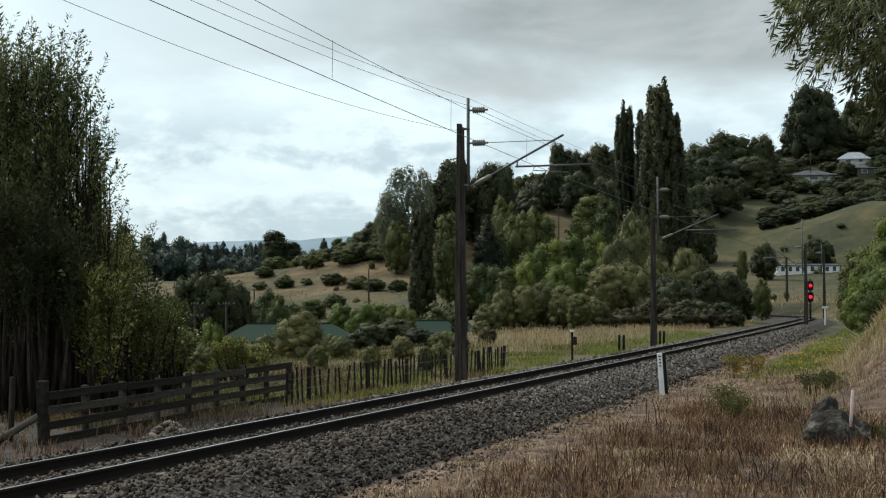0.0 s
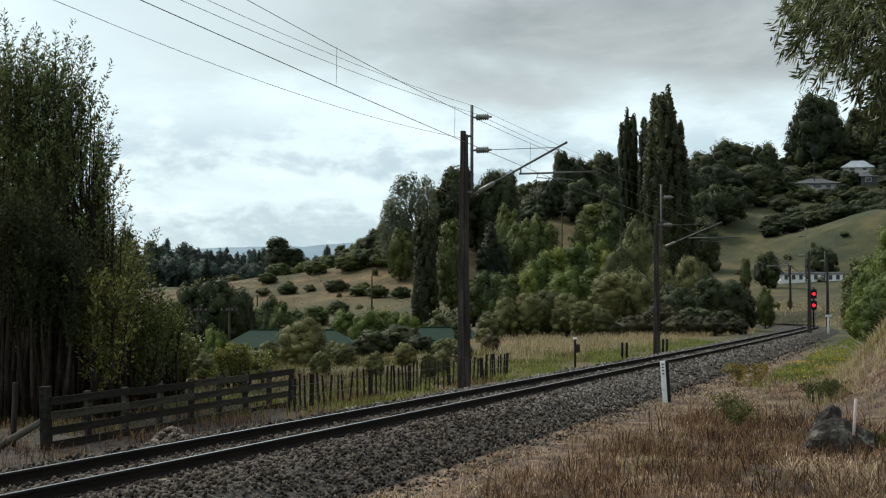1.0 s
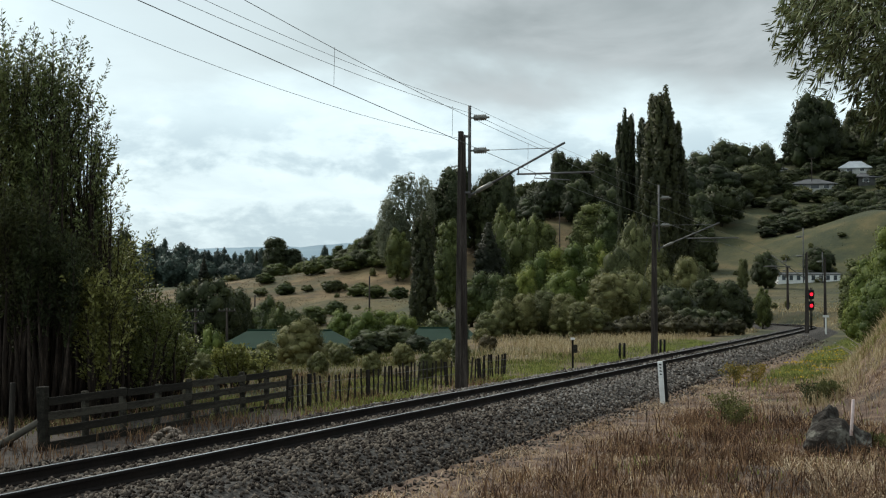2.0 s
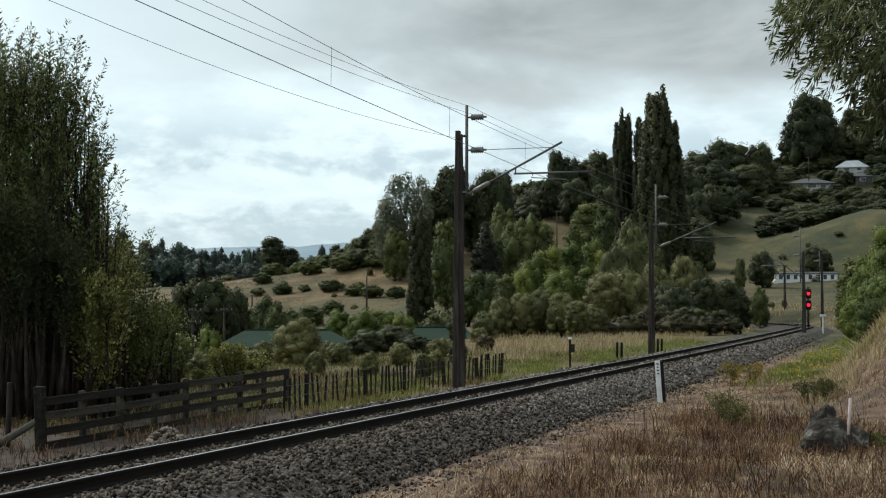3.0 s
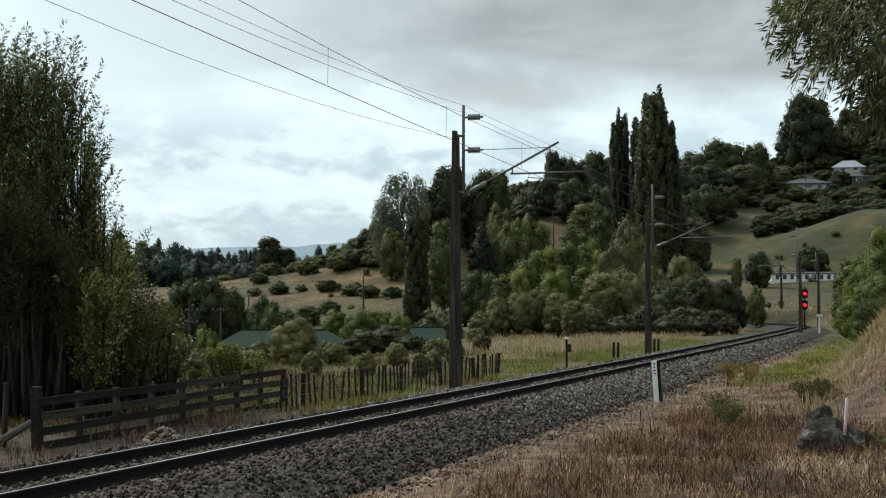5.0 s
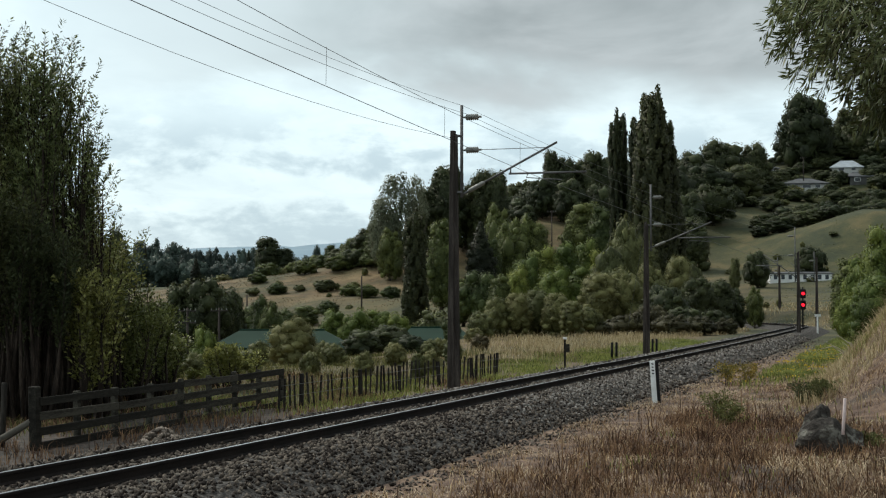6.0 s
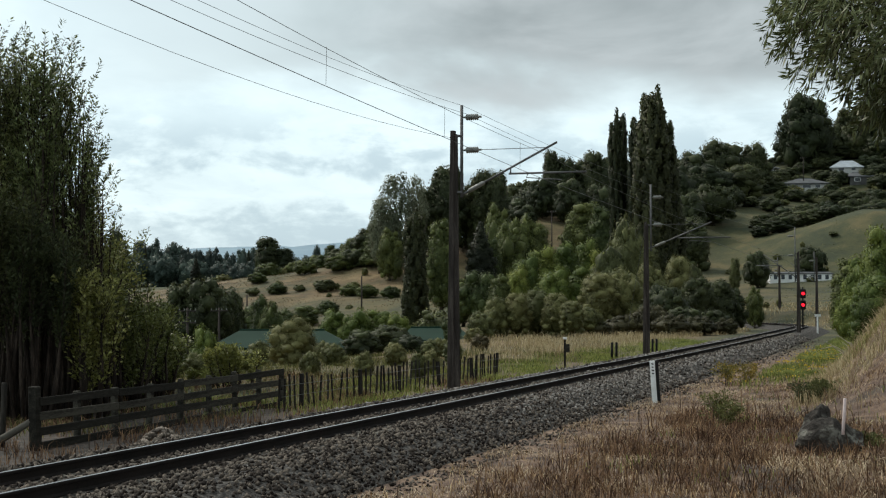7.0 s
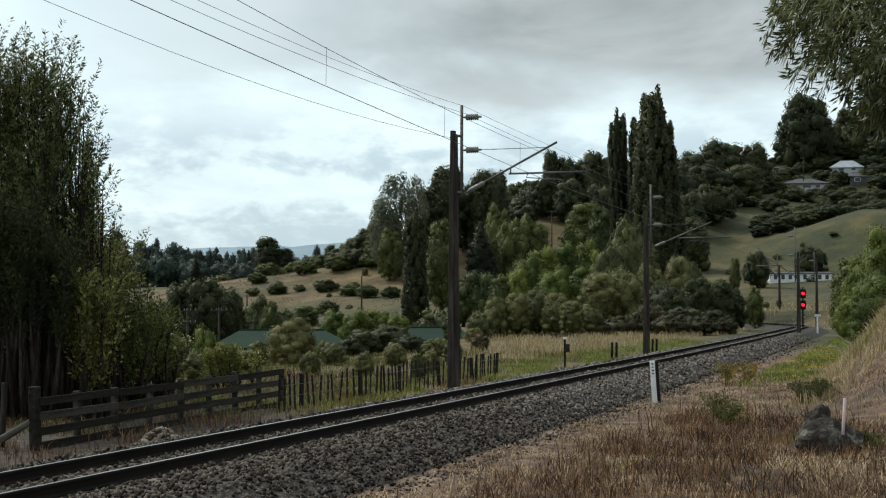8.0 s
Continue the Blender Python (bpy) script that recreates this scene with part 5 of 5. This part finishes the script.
def make_signal():
    x, y = 30.85, 126.00
    z = ground_z(x, y)
    ob = thing("railway_signal", (x, y, z), "black railway signal showing two red lights", "railway signal")
    bm = bmesh.new()
    top = 3.47 - z
    tube(bm, [(0, 0.1, -0.2), (0, 0.1, top)], 0.07, 10)
    part("post", bm, M["black_paint"], ob, "black post", True)
    for lamp in (2.89, 1.92):
        h = lamp - z
        bm = bmesh.new()
        box(bm, (0.5, 0.2, 0.8), pose(0, 0, h), 0.06)
        head = part("signal_head", bm, M["black_paint"], ob, "black backboard")
        bm = bmesh.new()
        tube(bm, [(0, -0.1, h), (0, -0.15, h)], [0.14, 0.11], 16)
        part("lens", bm, M["red_lamp"], head, "lit red lens")
        bm = bmesh.new()
        tube(bm, [(0, -0.1, h + 0.01), (0, -0.32, h + 0.02)], 0.23, 14, False)
        bmesh.ops.delete(bm, geom=[f for f in bm.faces if f.calc_center_median().z < h], context="FACES")
        part("hood", bm, M["black_paint"], head, "black hood")
    bm = bmesh.new()
    for i in range(10):
        box(bm, (0.3, 0.02, 0.02), pose(0, 0.22, 0.4 + i * 0.32))
    for k in (-0.15, 0.15):
        box(bm, (0.02, 0.02, top), pose(k, 0.22, top / 2))
    part("ladder", bm, M["black_paint"], ob, "narrow ladder")


make_signal()


def make_small_marker():
    at = (30.05, 118.00)
    z = ground_z(*at)
    ob = thing("marker_board", (*at, z), "small white marker board on a post", "post")
    bm = bmesh.new()
    box(bm, (0.12, 0.1, 1.7), pose(0, 0, 0.7), 0.01)
    part("post", bm, M["white_paint"], ob)
    bm = bmesh.new()
    box(bm, (0.5, 0.05, 0.18), pose(0, -0.08, 1.6), 0.01)
    part("board", bm, M["white_paint"], ob)


make_small_marker()


# ---- buildings ----
def make_house(name, x, y, z, wide, deep, tall, rise, turn, wall, roof, windows, label, category="house", over=0.5, hip=0.3):
    ob = thing(name, (x, y, z), label, category, turn=turn)
    g = z - min(ground_z(x + a, y + b) for a in (-wide / 2, wide / 2) for b in (-deep / 2, deep / 2)) + 0.5
    g = max(g, 0.3)
    bm = bmesh.new()
    box(bm, (wide, deep, tall + g), pose(0, 0, (tall - g) / 2), 0.02)
    w = part("wall", bm, M[wall], ob)
    a, b, h = wide / 2 + over, deep / 2 + over, wide * hip
    r = max(0.0, wide / 2 + over - h)
    verts = [(-a, -b, tall), (a, -b, tall), (a, b, tall), (-a, b, tall), (-r, 0, tall + rise), (r, 0, tall + rise)]
    verts += [(p[0], p[1], tall - 0.18) for p in verts[:4]]
    faces = [(0, 1, 5, 4), (1, 2, 5), (2, 3, 4, 5), (3, 0, 4), (6, 7, 1, 0), (7, 8, 2, 1), (8, 9, 3, 2), (9, 6, 0, 3), (9, 8, 7, 6)]
    rf = mesh_ob("roof", verts, faces, M[roof], ob)
    bm = bmesh.new()
    tube(bm, [(-r, 0, tall + rise + 0.02), (r, 0, tall + rise + 0.02)], 0.09, 6)
    part("ridge_cap", bm, M[roof], rf)
    for wx, wz, ww, wh in windows:
        bm = bmesh.new()
        t = 0.08
        for m, sz in ((pose(wx, -deep / 2 - 0.03, wz + wh / 2), (ww + t, 0.08, t)), (pose(wx, -deep / 2 - 0.03, wz - wh / 2), (ww + t, 0.1, t)), (pose(wx - ww / 2, -deep / 2 - 0.03, wz), (t, 0.08, wh)), (pose(wx + ww / 2, -deep / 2 - 0.03, wz), (t, 0.08, wh))):
            box(bm, sz, m)
        f = part("window", bm, M["white_paint"], ob, "white window frame")
        bm = bmesh.new()
        box(bm, (ww, 0.02, wh), pose(wx, -deep / 2 - 0.012, wz))
        part("pane", bm, M["glass"], f, "dark pane")
    return ob


make_house("house", 96.57, 392, 32.36, 10.5, 7, 1.75, 1.5, -8, "house_wall", "grey_roof", [(-3, 0.95, 2.0, 0.95), (0.3, 0.95, 2.2, 0.95), (3.2, 0.95, 1.4, 0.95)], "pale hillside house with a grey hipped roof", over=0.9, hip=0.42)
make_house("house", 113.26, 411, 38.92, 8.0, 7, 1.3, 2.0, -15, "house_wall", "pale_roof", [(-1.5, 0.7, 1.6, 0.8), (1.8, 0.7, 1.2, 0.8)], "white hillside house with a pale metal roof", over=0.6, hip=0.35)
make_house("house", 113.46, 400, 34.84, 7, 6, 1.9, 1.2, 5, "dark_wall", "grey_roof", [(-1.5, 1.0, 1.6, 1.0)], "low dark hillside house with a grey roof", over=0.5, hip=0.3)
make_house("house", 91.53, 412, 38.05, 4.2, 5, 2.0, 0.8, 5, "dark_wall", "grey_roof", [(0.5, 1.0, 1.2, 1.0)], "small dark house among trees", over=0.4, hip=0.3)
make_house("long_building", 65.76, 272, 6.07, 11.4, 4.5, 1.65, 0.25, 0, "white_wall", "grey_roof", [(-4.7 + 1.35 * i, 0.95, 0.75, 0.95) for i in range(8)], "long low white building with a row of windows", "building", over=0.2, hip=0.02)
make_house("shed", -12.23, 112, -2.8, 9.6, 8, 1.6, 1.2, 4, "dark_wall", "green_roof", [(-3.4, 0.9, 1.2, 0.8), (2, 0.9, 1.6, 0.8)], "long low building with a green metal roof", "building", over=0.5, hip=0.22)
make_house("shed", -0.63, 118, -2.6, 5.2, 6, 1.8, 0.9, 0, "dark_wall", "green_roof", [(-1, 1.0, 1.0, 0.8)], "small building with a green metal roof", "building", over=0.4, hip=0.2)


def make_power_pole(x, y, top, arms, label="grey timber power pole with cross-arms"):
    z = ground_z(x, y)
    h = top - z
    ob = thing("power_pole", (x, y, z), label, "power pole", "power poles")
    bm = bmesh.new()
    tube(bm, [(0, 0, -0.2), (0, 0, h)], [0.14, 0.1], 8)
    part("pole", bm, M["pole"], ob, "", True)
    for i in range(arms):
        bm = bmesh.new()
        box(bm, (1.7, 0.1, 0.12), pose(0, -0.12, h - 0.3 - 1.1 * i), 0.01)
        arm = part("cross_arm", bm, M["pole"], ob)
        for k in (-0.75, -0.28, 0.28, 0.75):
            bm = bmesh.new()
            tube(bm, [(k, -0.12, h - 0.24 - 1.1 * i), (k, -0.12, h - 0.05 - 1.1 * i)], [0.05, 0.035], 6)
            part("insulator", bm, M["insulator"], arm)


for x, y, top, arms in ((-23.97, 138, 1.65, 2), (-22.07, 145, 1.64, 1), (-11.90, 215, 6.20, 0), (21.51, 290, 20.53, 1), (81.20, 380, 37.01, 0), (-28.67, 215, 3.39, 0), (-26.77, 215, 3.22, 0), (95.93, 390, 41.25, 1), (-26.68, 130, 1.42, 1)):
    make_power_pole(x, y, top, arms)


make_wire("stay_wire", [(9.46, 68.60, 5.74), (9.07, 72.00, 0.88)], 0.009, 0.0, "steel stay wire of the mast")


def make_dead_branch():
    rng = random.Random(12)
    a = Vector((13.14, 47.00, 0.64))
    ob = thing("brush_heap", (a.x, a.y, ground_z(a.x, a.y)), "bleached dead branches lying on the bank", "branches")
    for i in range(16):
        d = Vector((rng.uniform(-0.8, 0.5), rng.uniform(-0.4, 0.4), rng.uniform(0.0, 0.75)))
        p = Vector((rng.uniform(-0.2, 0.3), rng.uniform(-0.2, 0.2), -0.05))
        q = p + d * 0.6 + Vector((0, 0, rng.uniform(0, 0.12)))
        bm = bmesh.new()
        tube(bm, [p, q, p + d + Vector((rng.uniform(-0.2, 0.2), 0, rng.uniform(-0.3, 0.05)))], [0.02, 0.014, 0.005], 5)
        part("branch", bm, M["dead_wood"], ob, "", True)


M["dead_wood"] = material("dead_wood", ((0.25, 0.2, 0.16), (0.45, 0.39, 0.33)), 4, 20, 0.9, bump=0.3)
make_dead_branch()


def meadow(n, xr, yr, seed):
    rng = np.random.default_rng(seed)
    x, y = rng.uniform(*xr, n), rng.uniform(*yr, n)
    keep = (np.abs(to_track(x, y)[1]) > 4.5) & (wave(x, y, 11, seed) + rng.normal(0, 0.3, n) > -0.2)
    return x[keep], y[keep]


make_grass("meadow_grass", *meadow(20000, (18, 62), (118, 215), 41), 0.45, 0.07, 1.6, "tan_grass", 41, "rough pale grass round the bend of the line")
make_grass("golden_straw", *meadow(5000, (4.6, 8.5), (15.5, 22), 44), 0.3, 0.01, 2.2, "straw", 44, "bent golden straw among the dead weeds")
make_grass("pasture_grass", *meadow(7000, (40, 100), (195, 325), 46), 0.18, 0.13, 2.4, "rough_grass", 46, "grazed rough grass on the hill pasture")
make_grass("dock_clumps", *meadow(7000, (4.4, 7.8), (25.0, 34.0), 47), 0.3, 0.012, 1.2, "dead_weed", 47, "dark dead dock clumps in the dry grass", "weeds")
make_grass("slope_grass", *meadow(26000, (-60, 6), (225, 330), 42), 0.22, 0.1, 2.2, "slope_straw", 42, "rough brown grass on the far slope")


def make_weed(x, y, tall, wide, shoots, seed, mat, label):
    w = make_sucker_tree((x, y), ground_z(x, y) + tall, wide, shoots, seed, label, mat, 0.0, 24, (0.06, 0.028), (0.3, 1.3), 0.06, 0.1)
    w.name = "weed"
    return tagged(w, label, "weed", "weeds in the dry grass")


M["weed_leaf"] = leaf_mat("weed_leaf", (0.04, 0.048, 0.014), (0.085, 0.095, 0.028), (0.15, 0.155, 0.055))
M["flower_leaf"] = leaf_mat("flower_leaf", (0.08, 0.085, 0.018), (0.22, 0.17, 0.03), (0.5, 0.34, 0.04))
for x, y, tall, wide, shoots, mat, label in (
    (5.49, 29.50, 0.7, 0.6, 40, "weed_leaf", "leafy green weed in dry grass"), (5.66, 29.00, 0.55, 0.6, 34, "weed_leaf", "leafy green weed in dry grass"),
    (8.38, 34.00, 0.5, 1.1, 60, "weed_leaf", "low spreading green weed in dry grass"), (8.51, 33.00, 0.5, 0.9, 50, "weed_leaf", "low spreading green weed in dry grass"),
    (8.47, 44.00, 0.75, 0.7, 46, "flower_leaf", "weed bush with yellow-orange flowers"), (9.24, 45.00, 0.7, 0.7, 46, "flower_leaf", "weed bush with yellow-orange flowers"), (6.93, 24.00, 0.3, 0.6, 30, "weed_leaf", "low green weed beside the boulder"),
):
    make_weed(x, y, tall, wide, shoots, int(x * 100), mat, label)
